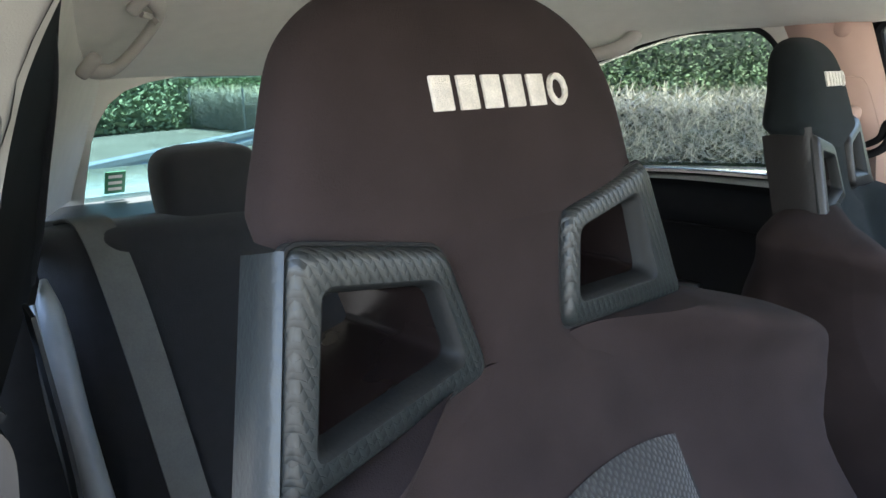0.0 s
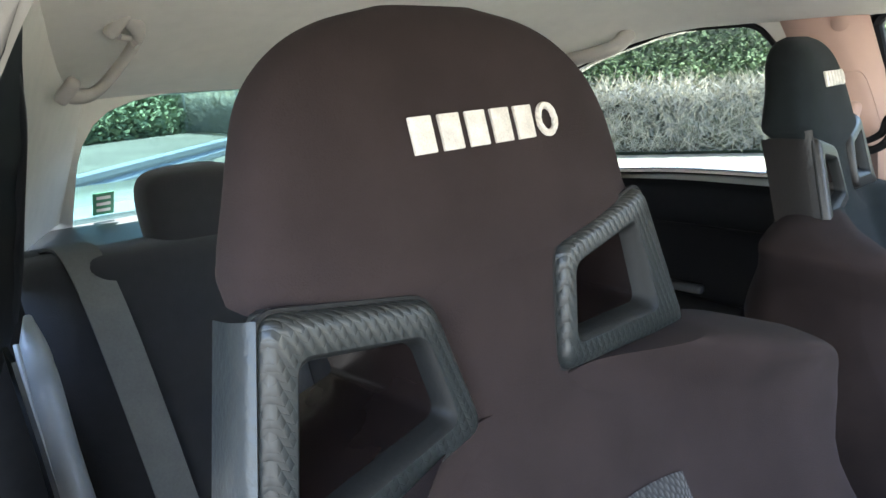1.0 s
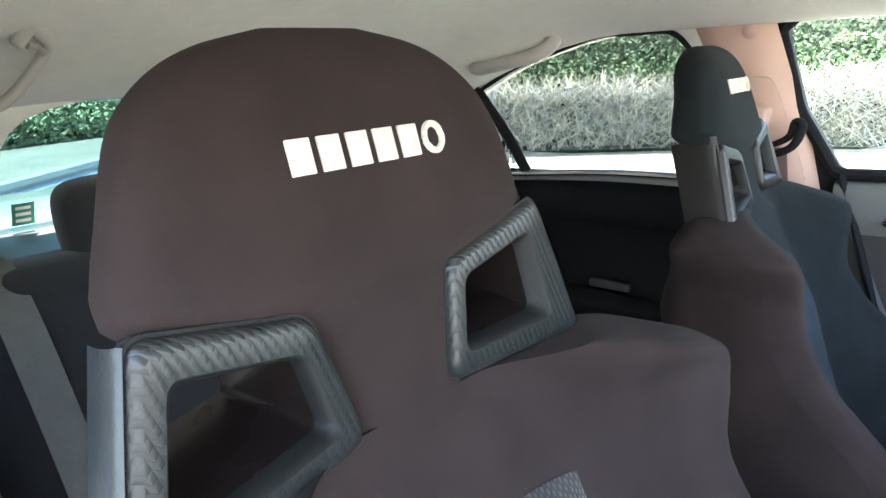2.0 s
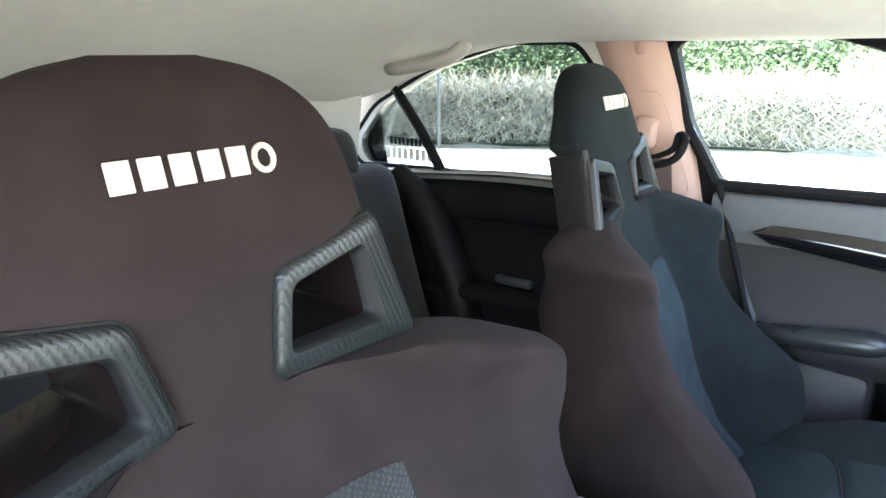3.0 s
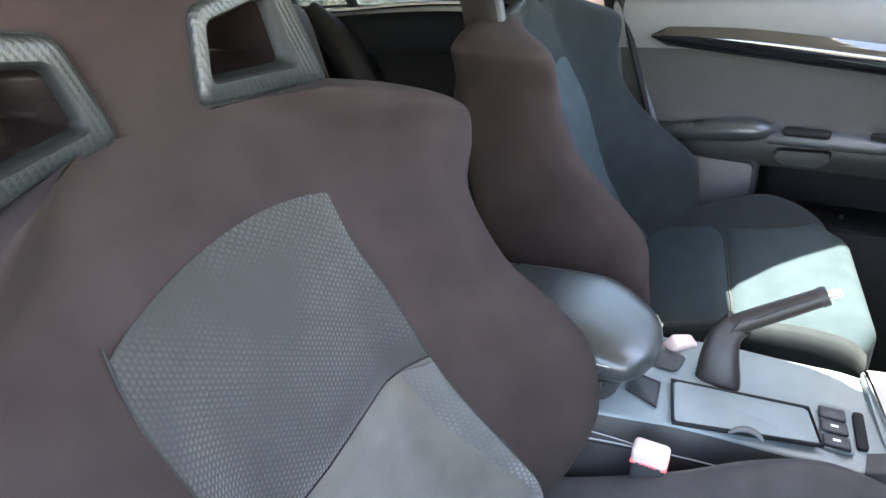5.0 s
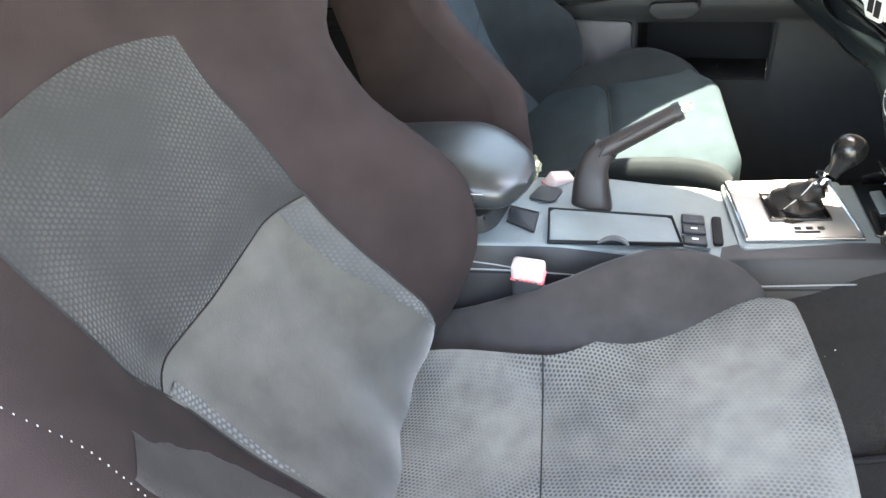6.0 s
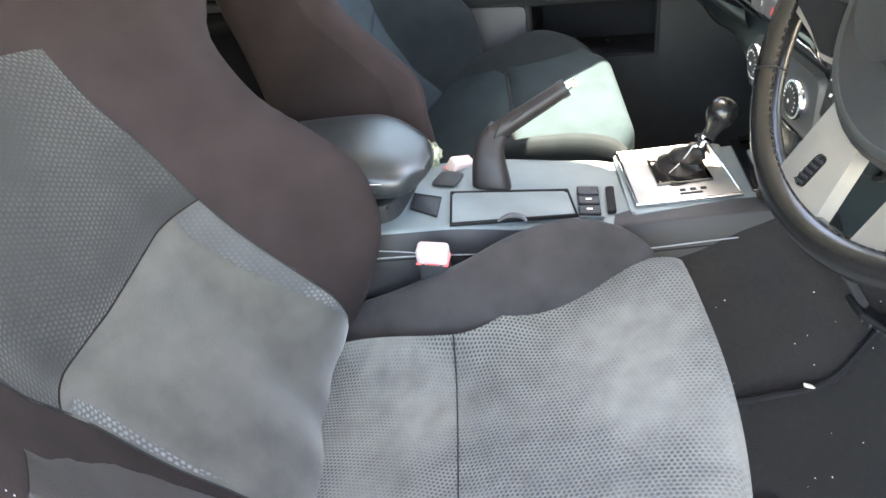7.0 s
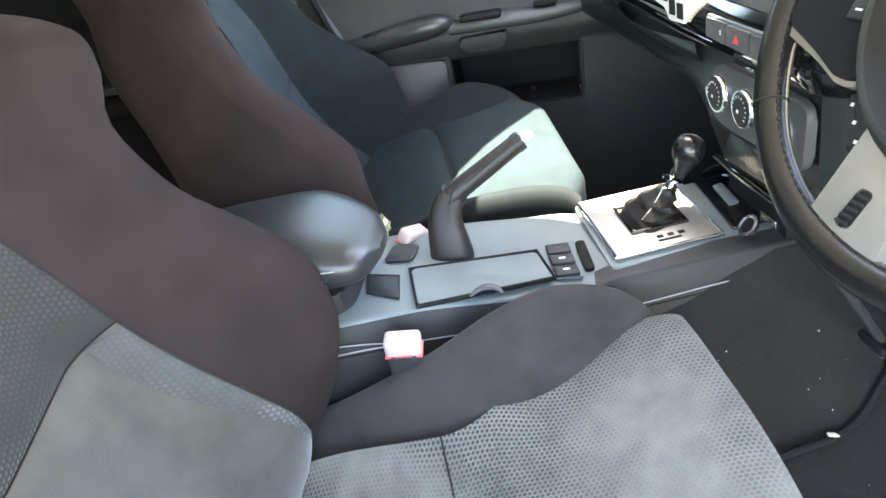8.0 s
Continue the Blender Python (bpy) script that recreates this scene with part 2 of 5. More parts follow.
def part(name, bm, material, parent=None, label="", smooth=True, angle=40):
    """Links a bmesh as one mesh object; its points are in the parent's own frame."""
    bmesh.ops.recalc_face_normals(bm, faces=bm.faces)
    me = bpy.data.meshes.new(name)
    bm.to_mesh(me)
    bm.free()
    for p in me.polygons:
        p.use_smooth = smooth
    if smooth:
        me.set_sharp_from_angle(angle=radians(angle))
    me.materials.append(material)
    ob = new(name, me)
    ob.parent = parent
    return tagged(ob, label) if label else ob


def solo(name, bm, material, label, category, kind="", group="", smooth=True):
    return tagged(part(name, bm, material, None, "", smooth), label, category, group, kind)


def box(size, at=(0, 0, 0), bevel=0.0, turn=(0, 0, 0), seg=3):
    bm = bmesh.new()
    bmesh.ops.create_cube(bm, size=1, matrix=Matrix.Diagonal((*size, 1)))
    if bevel:
        bmesh.ops.bevel(bm, geom=bm.edges[:], offset=bevel, segments=seg, affect="EDGES", profile=0.5)
    bm.transform(pose(*at, *turn))
    return bm


def prism(outline, depth, place=Matrix(), bevel=0.0, seg=2):
    """A flat outline in x, y thickened along z from 0 to depth."""
    bm = bmesh.new()
    low = [bm.verts.new((x, y, 0)) for x, y in outline]
    high = [bm.verts.new((x, y, depth)) for x, y in outline]
    bm.faces.new(low[::-1])
    bm.faces.new(high)
    k = len(low)
    for i in range(k):
        bm.faces.new((low[i], low[(i + 1) % k], high[(i + 1) % k], high[i]))
    if bevel:
        bmesh.ops.bevel(bm, geom=bm.edges[:], offset=bevel, segments=seg, affect="EDGES", profile=0.5)
    bm.transform(place)
    return bm


def slab(corners, thick, r=0.004, bevel=0.001):
    """A thin plate over a flat outline given by points in space; its upper face lies on them."""
    p = [Vector(c) for c in corners]
    o = sum(p, Vector()) / len(p)
    ex = (p[1] - p[0]).normalized()
    ez = ex.cross(p[2] - p[0]).normalized()
    ez = ez if ez.z > 0 else -ez
    ey = ez.cross(ex)
    m = Matrix((ex, ey, ez)).transposed().to_4x4()
    m.translation = o - ez * thick
    return prism(rounded([((q - o).dot(ex), (q - o).dot(ey)) for q in p], r), thick, m, bevel)


def rounded(outline, r, steps=5):
    """The outline with its corners rounded."""
    out, k = [], len(outline)
    for i in range(k):
        a, b, c = (Vector(outline[(i + j) % k]).to_2d() for j in (-1, 0, 1))
        u, v = (a - b), (c - b)
        cut = min(r, u.length * 0.45, v.length * 0.45)
        p, q = b + u.normalized() * cut, b + v.normalized() * cut
        for s in range(steps + 1):
            f = s / steps
            out.append(tuple(p * (1 - f) ** 2 + b * 2 * f * (1 - f) + q * f * f))
    return out


def grid(rows, close=False, cap=False):
    """A skin over rows of points; close joins each row's ends, cap closes the first and last row."""
    bm = bmesh.new()
    vs = [[bm.verts.new(p) for p in row] for row in rows]
    n = len(rows[0])
    for a, b in zip(vs, vs[1:]):
        for i in range(n if close else n - 1):
            bm.faces.new((a[i], a[(i + 1) % n], b[(i + 1) % n], b[i]))
    if cap:
        bm.faces.new(vs[0][::-1])
        bm.faces.new(vs[-1])
    return bm


def smooth_line(points, steps=6):
    """A Catmull-Rom curve through points of any dimension."""
    p = [np.array(q, float) for q in points]
    p = [2 * p[0] - p[1]] + p + [2 * p[-1] - p[-2]]
    out = []
    for i in range(1, len(p) - 2):
        for s in range(steps):
            t = s / steps
            out.append(0.5 * (2 * p[i] + (p[i + 1] - p[i - 1]) * t + (2 * p[i - 1] - 5 * p[i] + 4 * p[i + 1] - p[i + 2]) * t * t + (3 * p[i] - p[i - 1] - 3 * p[i + 1] + p[i + 2]) * t ** 3))
    out.append(p[-2])
    return out


def tube(points, radius, sides=10, steps=5, flat=1.0, closed=False, curve=True):
    """A round or flattened bar along a smooth line; radius may be one number or one for each point."""
    pts = [tuple(p) for p in points]
    rad = list(radius) if isinstance(radius, (list, tuple)) else [radius] * len(pts)
    if closed:
        pts, rad = pts + pts[:1], rad + rad[:1]
    line = smooth_line([(*p, r) for p, r in zip(pts, rad)], steps) if curve else [np.array((*p, r)) for p, r in zip(pts, rad)]
    if closed:
        line = line[:-1]
    rows, up, k = [], Vector((0, 0, 1)), len(line)
    for i, q in enumerate(line):
        a = Vector(line[(i - 1) % k][:3] if closed or i else line[0][:3])
        b = Vector(line[(i + 1) % k][:3] if closed or i < k - 1 else line[-1][:3])
        way = (b - a).normalized()
        side = way.cross(up)
        side = side.normalized() if side.length > 1e-4 else Vector((1, 0, 0))
        top = side.cross(way).normalized()
        rows.append([tuple(Vector(q[:3]) + float(q[3]) * (math.cos(s) * side + flat * math.sin(s) * top)) for s in (2 * math.pi * j / sides for j in range(sides))])
    if closed:
        return grid(rows + rows[:1], close=True)
    return grid(rows, close=True, cap=True)


def strip(points, width, thick, side=(0, 1, 0), steps=6):
    """A flat band, such as a belt, along a line; side: the way of its width."""
    line, w = smooth_line(points, steps), Vector(side).normalized()
    rows = []
    for i, q in enumerate(line):
        a, b = Vector(line[max(i - 1, 0)]), Vector(line[min(i + 1, len(line) - 1)])
        n = (b - a).normalized().cross(w).normalized()
        c = Vector(q)
        rows.append([tuple(c + w * width * u + n * thick * v) for u, v in ((-0.5, -0.5), (0.5, -0.5), (0.5, 0.5), (-0.5, 0.5))])
    return grid(rows, close=True, cap=True)


def lathe(profile, sides=32, place=Matrix()):
    """A turned body: profile is a list of (radius, height)."""
    bm = grid([[(r * math.cos(2 * math.pi * j / sides), r * math.sin(2 * math.pi * j / sides), h) for j in range(sides)] for r, h in profile], close=True, cap=True)
    bm.transform(place)
    return bm


def add(bm, other):
    """Joins another bmesh of the same part."""
    me = bpy.data.meshes.new("joined")
    other.to_mesh(me)
    other.free()
    bm.from_mesh(me)
    bpy.data.meshes.remove(me)
    return bm


def ease(a, b, x):
    t = min(1, max(0, (x - a) / (b - a)))
    return t * t * (3 - 2 * t)


def along(table, z):
    """Smooth reading of a table of rows (z, values...), in rising z."""
    zs = [r[0] for r in table]
    if z <= zs[0]:
        return table[0][1:]
    for a, b in zip(table, table[1:]):
        if z <= b[0]:
            t = (z - a[0]) / (b[0] - a[0])
            t = t * t * (3 - 2 * t) * 0.5 + t * 0.5
            return tuple(p + (q - p) * t for p, q in zip(a[1:], b[1:]))
    return table[-1][1:]


# ---- the car's shell ----
def wall_panel(name, outline, holes, x, thick, material, label, category, kind="structure", smooth=False):
    """An upright panel in the y, z plane at x, with openings through it."""
    me_bm = bmesh.new()
    edges = []
    for loop in [outline, *holes]:
        vs = [me_bm.verts.new((x, y, z)) for y, z in loop]
        edges += [me_bm.edges.new((vs[i], vs[(i + 1) % len(vs)])) for i in range(len(vs))]
    bmesh.ops.triangle_fill(me_bm, use_beauty=True, use_dissolve=True, edges=edges)
    out = bmesh.ops.extrude_face_region(me_bm, geom=me_bm.faces[:])
    bmesh.ops.translate(me_bm, verts=[v for v in out["geom"] if isinstance(v, bmesh.types.BMVert)], vec=(thick, 0, 0))
    return solo(name, me_bm, material, label, category, kind, smooth=smooth)


FLOOR, BELT_Z, ROOF_Z = 0.21, 0.965, 1.30
solo("floor", box((1.5, 2.6, 0.05), (0, 0.0, FLOOR - 0.025)), CARPET, "dark charcoal carpet on the car floor", "floor", "structure")


def sun_block_edge(x):
    """Headliner's unseen windscreen edge, drawn forward over driver and far corner to block sun."""
    return along([(-0.70, -0.975), (0.04, -0.975), (0.10, -0.92), (0.165, -0.67), (0.225, -0.41), (0.27, -0.465), (0.318, -0.450), (0.364, -0.420), (0.408, -0.405), (0.456, -0.445), (0.49, -0.484), (0.525, -0.530), (0.60, -0.62), (0.70, -0.66)], x)[0]


def roof_sheet():
    rows = []
    for i in range(25):
        row = []
        for j in range(49):
            u = -1 + 2 * j / 48
            y = sun_block_edge(0.7 * u) * (1 - i / 24) + 0.96 * i / 24
            half = 0.70 - 0.10 * ease(0.4, 1.1, y)
            z = ROOF_Z - 0.075 * min(1.0, abs(u) * 0.70 / 0.60) ** 4 - 0.02 * ease(-0.45, -0.74, y) - 0.15 * ease(0.35, 1.0, y)
            row.append((u * half, y, z))
        rows.append(row)
    bm = grid(rows)
    out = bmesh.ops.extrude_face_region(bm, geom=bm.faces[:])
    bmesh.ops.translate(bm, verts=[v for v in out["geom"] if isinstance(v, bmesh.types.BMVert)], vec=(0, 0, 0.045))
    return bm


solo("ceiling", roof_sheet(), LINING, "pale beige woven headliner, its unseen front extended to block the sun", "headliner", "structure")

# left side: rear quarter, rear door, B-pillar, front door
REAR_WINDOW = rounded([(0.215, 0.955), (0.195, 1.15), (0.26, 1.225), (0.42, 1.225), (0.62, 1.172), (0.80, 1.085), (0.885, 0.99), (0.86, 0.935), (0.60, 0.945)], 0.03)
FRONT_WINDOW = rounded([(-0.02, 0.975), (0.045, 1.08), (0.085, 1.215), (0.05, 1.24), (-0.18, 1.235), (-0.40, 1.17), (-0.60, 1.02), (-0.62, 0.99)], 0.015)
wall_panel("wall_left_rear", [(0.14, FLOOR), (0.14, 1.275), (1.02, 1.235), (1.02, FLOOR)], [REAR_WINDOW], 0.645, 0.05, LINING, "pale beige trim round the rear side window", "side trim")
wall_panel("wall_left_front", [(-0.9, FLOOR), (-0.9, 1.0), (-0.55, 1.24), (-0.4, 1.285), (0.14, 1.285), (0.14, FLOOR)], [FRONT_WINDOW, [(-0.55, 0.568), (-0.55, 0.672), (-0.313, 0.672), (-0.313, 0.568)]], 0.675, 0.05, RUBBER, "black painted door frame with rubber seals", "door frame")
solo("window_1", prism([(y, z) for y, z in REAR_WINDOW], 0.004, Matrix.Translation((0.672, 0, 0)) @ Matrix(((0, 0, 1, 0), (1, 0, 0, 0), (0, 1, 0, 0), (0, 0, 0, 1)))), PRIVACY, "smoky glass of the rear side window", "window", "structure", smooth=False)
solo("window_2", prism([(y, z) for y, z in FRONT_WINDOW], 0.004, Matrix.Translation((0.70, 0, 0)) @ Matrix(((0, 0, 1, 0), (1, 0, 0, 0), (0, 1, 0, 0), (0, 0, 0, 1)))), GLASS, "clear glass of the front passenger window", "window", "structure", smooth=False)
for w in ("window_1", "window_2"):
    bpy.data.objects[w].visible_shadow = False
YZ = Matrix(((0, 0, 1, 0), (1, 0, 0, 0), (0, 1, 0, 0), (0, 0, 0, 1)))


def at_x(x):
    """Lays an outline of (y, z) at x, thickened towards +x."""
    return Matrix.Translation((x, 0, 0)) @ YZ


def loop_tube(points, x, r, flat=1.0):
    return tube([(x, y, z) for y, z in points], r, 8, 2, flat, closed=True)


solo("trim_window_seal", loop_tube(REAR_WINDOW, 0.643, 0.005), RUBBER, "black rubber seal round the rear side window", "window seal", "structure")
solo("trim_front_seal", loop_tube(FRONT_WINDOW, 0.672, 0.010), RUBBER, "black rubber seal round the front window", "window seal", "structure")
solo("trim_quarter_bar", tube([(0.655, 0.595, 0.93), (0.652, 0.66, 1.03), (0.648, 0.735, 1.125)], 0.012, 8), RUBBER, "black upright bar beside the quarter glass", "window bar", "structure")

# lettering seen from behind on the quarter glass: unread rows
sticker = thing("window_sticker", (0.668, 0, 0), "white mirrored lettering sticker on the quarter glass", "sticker")
for row, (z, h, y0, y1, n) in enumerate(((0.998, 0.018, 0.63, 0.775, 11), (0.968, 0.026, 0.62, 0.79, 9))):
    for k in range(n):
        y = y0 + (y1 - y0) * (k + 0.5) / n
        part("bar", box((0.001, (y1 - y0) / n * 0.62, h), (0, y, z)), WHITE if row else RUBBER, sticker, smooth=False)


def left_rear_door():
    d = thing("door_1", (0, 0, 0), "closed rear door with black lower panel and a bright sill strip", "car door", kind="structure")
    prof = [(0.600, 0.945), (0.612, 0.925), (0.605, 0.88), (0.618, 0.82), (0.600, 0.74), (0.585, 0.70), (0.60, 0.66), (0.612, 0.50), (0.61, FLOOR)]
    rows = [[(x - 0.02 * ease(0.5, 1.0, y), y, z - 0.03 * ease(0.3, 0.9, y) * (z > 0.8)) for x, z in smooth_line(prof, 4)] for y in np.linspace(0.12, 1.0, 14)]
    part("door_panel", grid(rows), RUBBER, d)
    part("sill_strip", tube([(0.632, 0.20, 0.958), (0.632, 0.4, 0.954), (0.63, 0.62, 0.938), (0.625, 0.86, 0.925)], 0.013, 10, flat=0.6), CHROME, d, "bright polished sill strip")
    part("armrest", tube([(0.575, 0.22, 0.70), (0.57, 0.4, 0.70), (0.575, 0.62, 0.69)], [0.022, 0.03, 0.02], 12, flat=0.8), RUBBER, d)
    part("seam", tube([(0.603, 0.14, 0.855), (0.602, 0.4, 0.855), (0.59, 0.75, 0.84)], 0.003, 6), RUBBER, d)
    part("door_pull", box((0.02, 0.09, 0.018), (0.585, 0.35, 0.735), 0.006), GREYP, d)
    part("latch_pin", tube([(0.60, 0.145, 0.925), (0.585, 0.15, 0.925)], 0.006, 8), CHROME, d)


left_rear_door()


def b_pillar():
    p = thing("b_pillar", (0, 0, 0), "beige plastic trim on the pillar between the doors, tinted pink for reddish light", "pillar trim", kind="structure")
    rows = []
    for z in np.linspace(0.92, 1.275, 12):
        f = (z - 0.92) / 0.355
        a, b = -0.012 + 0.115 * f, 0.142 + 0.110 * f ** 1.5
        x = 0.650 - 0.035 * f
        rows.append([(x + 0.035 * abs(u) ** 3, a + (b - a) * (u + 1) / 2, z) for u in np.linspace(-1, 1, 13)])
    part("trim_panel", grid(rows), PILLAR, p)
    part("lower_panel", grid([[(0.645 + 0.03 * abs(u) ** 3, -0.14 + 0.10 * f + 0.15 * (u + 1) / 2, FLOOR + (0.92 - FLOOR) * f) for u in np.linspace(-1, 1, 9)] for f in np.linspace(0, 1, 6)]), BLACK, p)
    part("cover_seam", tube([(0.640, 0.050, 0.955), (0.642, 0.020, 0.965), (0.637, 0.044, 1.04), (0.629, 0.074, 1.125), (0.626, 0.094, 1.138), (0.629, 0.125, 1.136)], 0.0010, 6, 4), PILLAR, p)
    part("cap", lathe([(0.0, 0.0), (0.013, 0.0), (0.014, 0.002), (0.011, 0.004), (0.0, 0.004)], 24, Matrix.Translation((0.622, 0.118, 1.215)) @ pose(0, 0, 0, 0, -92, 0)), PILLAR, p)


b_pillar()


def seat_belt_anchor():
    s = thing("seat_belt", (0.612, 0.055, 1.03), "brown seat belt hanging from a black loop on the pillar", "seat belt")
    part("height_slider", box((0.03, 0.042, 0.055), (0.012, 0.045, 0.035), 0.010, (8, 0, 0)), PILLAR, s)
    part("loop", tube([(0, 0.055, -0.022), (-0.006, 0.02, -0.022), (-0.006, -0.02, -0.005), (0, -0.032, 0.028), (0.004, -0.020, 0.034), (0.002, -0.012, 0.010), (0.002, 0.02, -0.006), (0.002, 0.05, -0.010)], [0.004, 0.006, 0.007, 0.008, 0.007, 0.006, 0.005, 0.004], 10, 5), RUBBER, s)
    part("webbing", strip([(0.0, 0.012, -0.008), (0.002, 0.008, -0.05), (0.006, 0.0, -0.13), (0.012, -0.02, -0.35), (0.02, -0.06, -0.75)], 0.046, 0.0025, (0, 1, 0)), BELTB, s)


seat_belt_anchor()


def grab_handle(name, place, length, stout=1.0, material=PILLAR):
    h = thing(name, place, "beige plastic grab handle under the headliner", "grab handle", "grab handles")
    half = length / 2
    part("grip", tube([(0, -half, 0.012), (-0.008, -half * 0.96, -0.016), (-0.022, -half * 0.74, -0.038), (-0.028, 0, -0.044), (-0.022, half * 0.74, -0.038), (-0.008, half * 0.96, -0.016), (0, half, 0.012)], [stout * r for r in (0.017, 0.016, 0.014, 0.0135, 0.014, 0.016, 0.017)], 12, 5), material, h)
    for s in (-1, 1):
        part("mount", box((0.02, 0.045, 0.026), (0.010, s * half * 0.86, 0.004), 0.008), material, h)
    part("coat_hook", tube([(0.0, half * 0.62, -0.012), (-0.016, half * 0.62, -0.03), (-0.006, half * 0.62, -0.045)], 0.005, 8), material, h)


grab_handle("grab_handle", pose(0.570, 0.57, 1.208, 0, 0, 0) @ pose(0, 0, 0, -10, 25, 0), 0.19, 1.0, HANDLE)
run = (Vector((-0.312, 0.595, 1.250)) - Vector((-0.370, 0.685, 1.157))).normalized()
inward = Vector((0.85, -0.30, -0.45))
inward = (inward - run * inward.dot(run)).normalized()
turned = Matrix((run.cross(-inward), run, -inward)).transposed().to_4x4()
grab_handle("grab_handle", Matrix.Translation((-0.345, 0.642, 1.206)) @ turned @ Matrix.Diagonal((0.72, 0.90, 0.66, 1)), 0.145, 0.80, HANDLE)


def left_front_door():
    d = thing("door_2", (0, 0, 0), "closed front passenger door, black and grey with a gloss strip", "car door", kind="structure")

    def skin(prof, y0, y1, n=16, lift=0.0):
        return grid([[(x, y, z + lift * (y - y0)) for x, z in smooth_line(prof, 4)] for y in np.linspace(y0, y1, n)])

    part("upper_panel", skin([(0.690, 0.978), (0.668, 0.980), (0.655, 0.972), (0.652, 0.94), (0.656, 0.91), (0.660, 0.893)], -0.85, -0.022, lift=-0.02), UPPER, d, "grey soft vinyl upper panel")
    part("middle_panel", skin([(0.664, 0.900), (0.6655, 0.86), (0.666, 0.80), (0.663, 0.76), (0.654, 0.742)], -0.85, -0.035), DOORMID, d, "dark grey vinyl middle panel")
    part("gloss_strip", grid([[(0.651 - 0.010 * math.sin(math.pi * v), y, 0.902 - 0.12 * ease(-0.10, -0.75, y) * 0.35 + (0.003 + 0.014 * ease(-0.099, -0.130, y) + 0.007 * ease(-0.10, -0.30, y)) * (1 - 2 * v)) for v in np.linspace(0, 1, 9)] for y in np.linspace(-0.10, -0.82, 26)]), PIANO, d, "gloss black decor strip")
    over, under = [(0.660, 0.745), (0.652, 0.71), (0.660, 0.685), (0.666, 0.674)], [(0.668, 0.566), (0.670, 0.52), (0.668, 0.45), (0.66, FLOOR)]
    low = skin(over + under, -0.85, -0.556)
    for bm in (skin(over + under, -0.31, -0.06), skin(over, -0.556, -0.31, 4), skin(under, -0.556, -0.31, 4)):
        low = add(low, bm)
    part("lower_panel", low, BLACK, d)
    part("arm_pad", tube([(0.660, -0.085, 0.722), (0.640, -0.14, 0.728), (0.636, -0.22, 0.738), (0.636, -0.30, 0.748), (0.645, -0.335, 0.748)], [0.006, 0.020, 0.024, 0.024, 0.008], 14, 5, 0.85), LEATHER, d, "black padded arm pad")
    part("pull_ledge", tube([(0.645, -0.325, 0.735), (0.640, -0.40, 0.738), (0.645, -0.52, 0.738), (0.655, -0.62, 0.755), (0.662, -0.72, 0.80)], [0.016, 0.020, 0.019, 0.016, 0.012], 12, 5, 0.75), GREYP, d, "grey moulded pull ledge")
    part("pull_cup", box((0.03, 0.075, 0.012), (0.632, -0.385, 0.752), 0.005), RUBBER, d)
    part("pull_grip", prism(rounded([(-0.335, 0.715), (-0.43, 0.718), (-0.42, 0.690), (-0.345, 0.688)], 0.012), 0.03, at_x(0.632), 0.004), BLACK, d)
    part("window_switch", box((0.012, 0.04, 0.010), (0.632, -0.50, 0.756), 0.003), RUBBER, d)
    part("speaker_panel", prism(rounded([(-0.10, 0.684), (-0.305, 0.676), (-0.302, 0.57), (-0.20, 0.555), (-0.14, 0.60)], 0.012), 0.02, at_x(0.656), 0.004), SPEAKER, d, "mauve grey flat lower panel")
    part("panel_seam", tube([(0.654, -0.10, 0.684), (0.653, -0.105, 0.655), (0.652, -0.14, 0.60), (0.651, -0.20, 0.552)], 0.002, 6), SHELL, d)
    part("pocket_back", prism([(-0.29, 0.69), (-0.57, 0.69), (-0.57, 0.55), (-0.29, 0.55)], 0.01, at_x(0.785)), RUBBER, d)
    part("pocket_lip", tube([(0.666, -0.312, 0.564), (0.665, -0.43, 0.566), (0.666, -0.552, 0.569)], 0.0018, 8), RUBBER, d)
    part("pocket_side", tube([(0.665, -0.554, 0.569), (0.665, -0.556, 0.62), (0.665, -0.557, 0.672)], 0.0030, 8), BLACK, d)
    part("pocket_floor", box((0.116, 0.236, 0.006), (0.729, -0.4315, 0.5665), 0.001), RUBBER, d)
    part("pocket_roof", box((0.116, 0.236, 0.006), (0.729, -0.4315, 0.6735), 0.001), RUBBER, d)
    for y in (-0.553, -0.3105):
        part("pocket_end", box((0.116, 0.006, 0.112), (0.732, y, 0.62), 0.001), RUBBER, d)
    part("pocket_screw", tube([(0.655, -0.462, 0.60), (0.648, -0.462, 0.60)], 0.0045, 8), CHROME, d)
    part("release_handle", tube([(0.645, -0.60, 0.86), (0.632, -0.63, 0.858), (0.632, -0.68, 0.85), (0.645, -0.70, 0.846)], 0.010, 10), CHROME, d, "chrome inner release handle")
    part("handle_bowl", box((0.02, 0.13, 0.05), (0.655, -0.66, 0.855), 0.012), GREYP, d)
    part("door_edge", tube([(0.660, -0.030, 0.975), (0.656, -0.070, 0.855), (0.655, -0.118, 0.705), (0.655, -0.17, 0.56)], 0.0065, 8), RUBBER, d, "black rubber edge of the door")
    part("edge_trim", tube([(0.662, -0.046, 0.90), (0.659, -0.090, 0.80), (0.657, -0.125, 0.72)], 0.005, 8), GREYP, d)
    part("sill_plate", tube([(0.615, -0.06, 0.47), (0.625, -0.13, 0.50), (0.635, -0.20, 0.515), (0.60, -0.30, 0.44)], 0.012, 10, 5, 0.6), GREYP, d)


left_front_door()


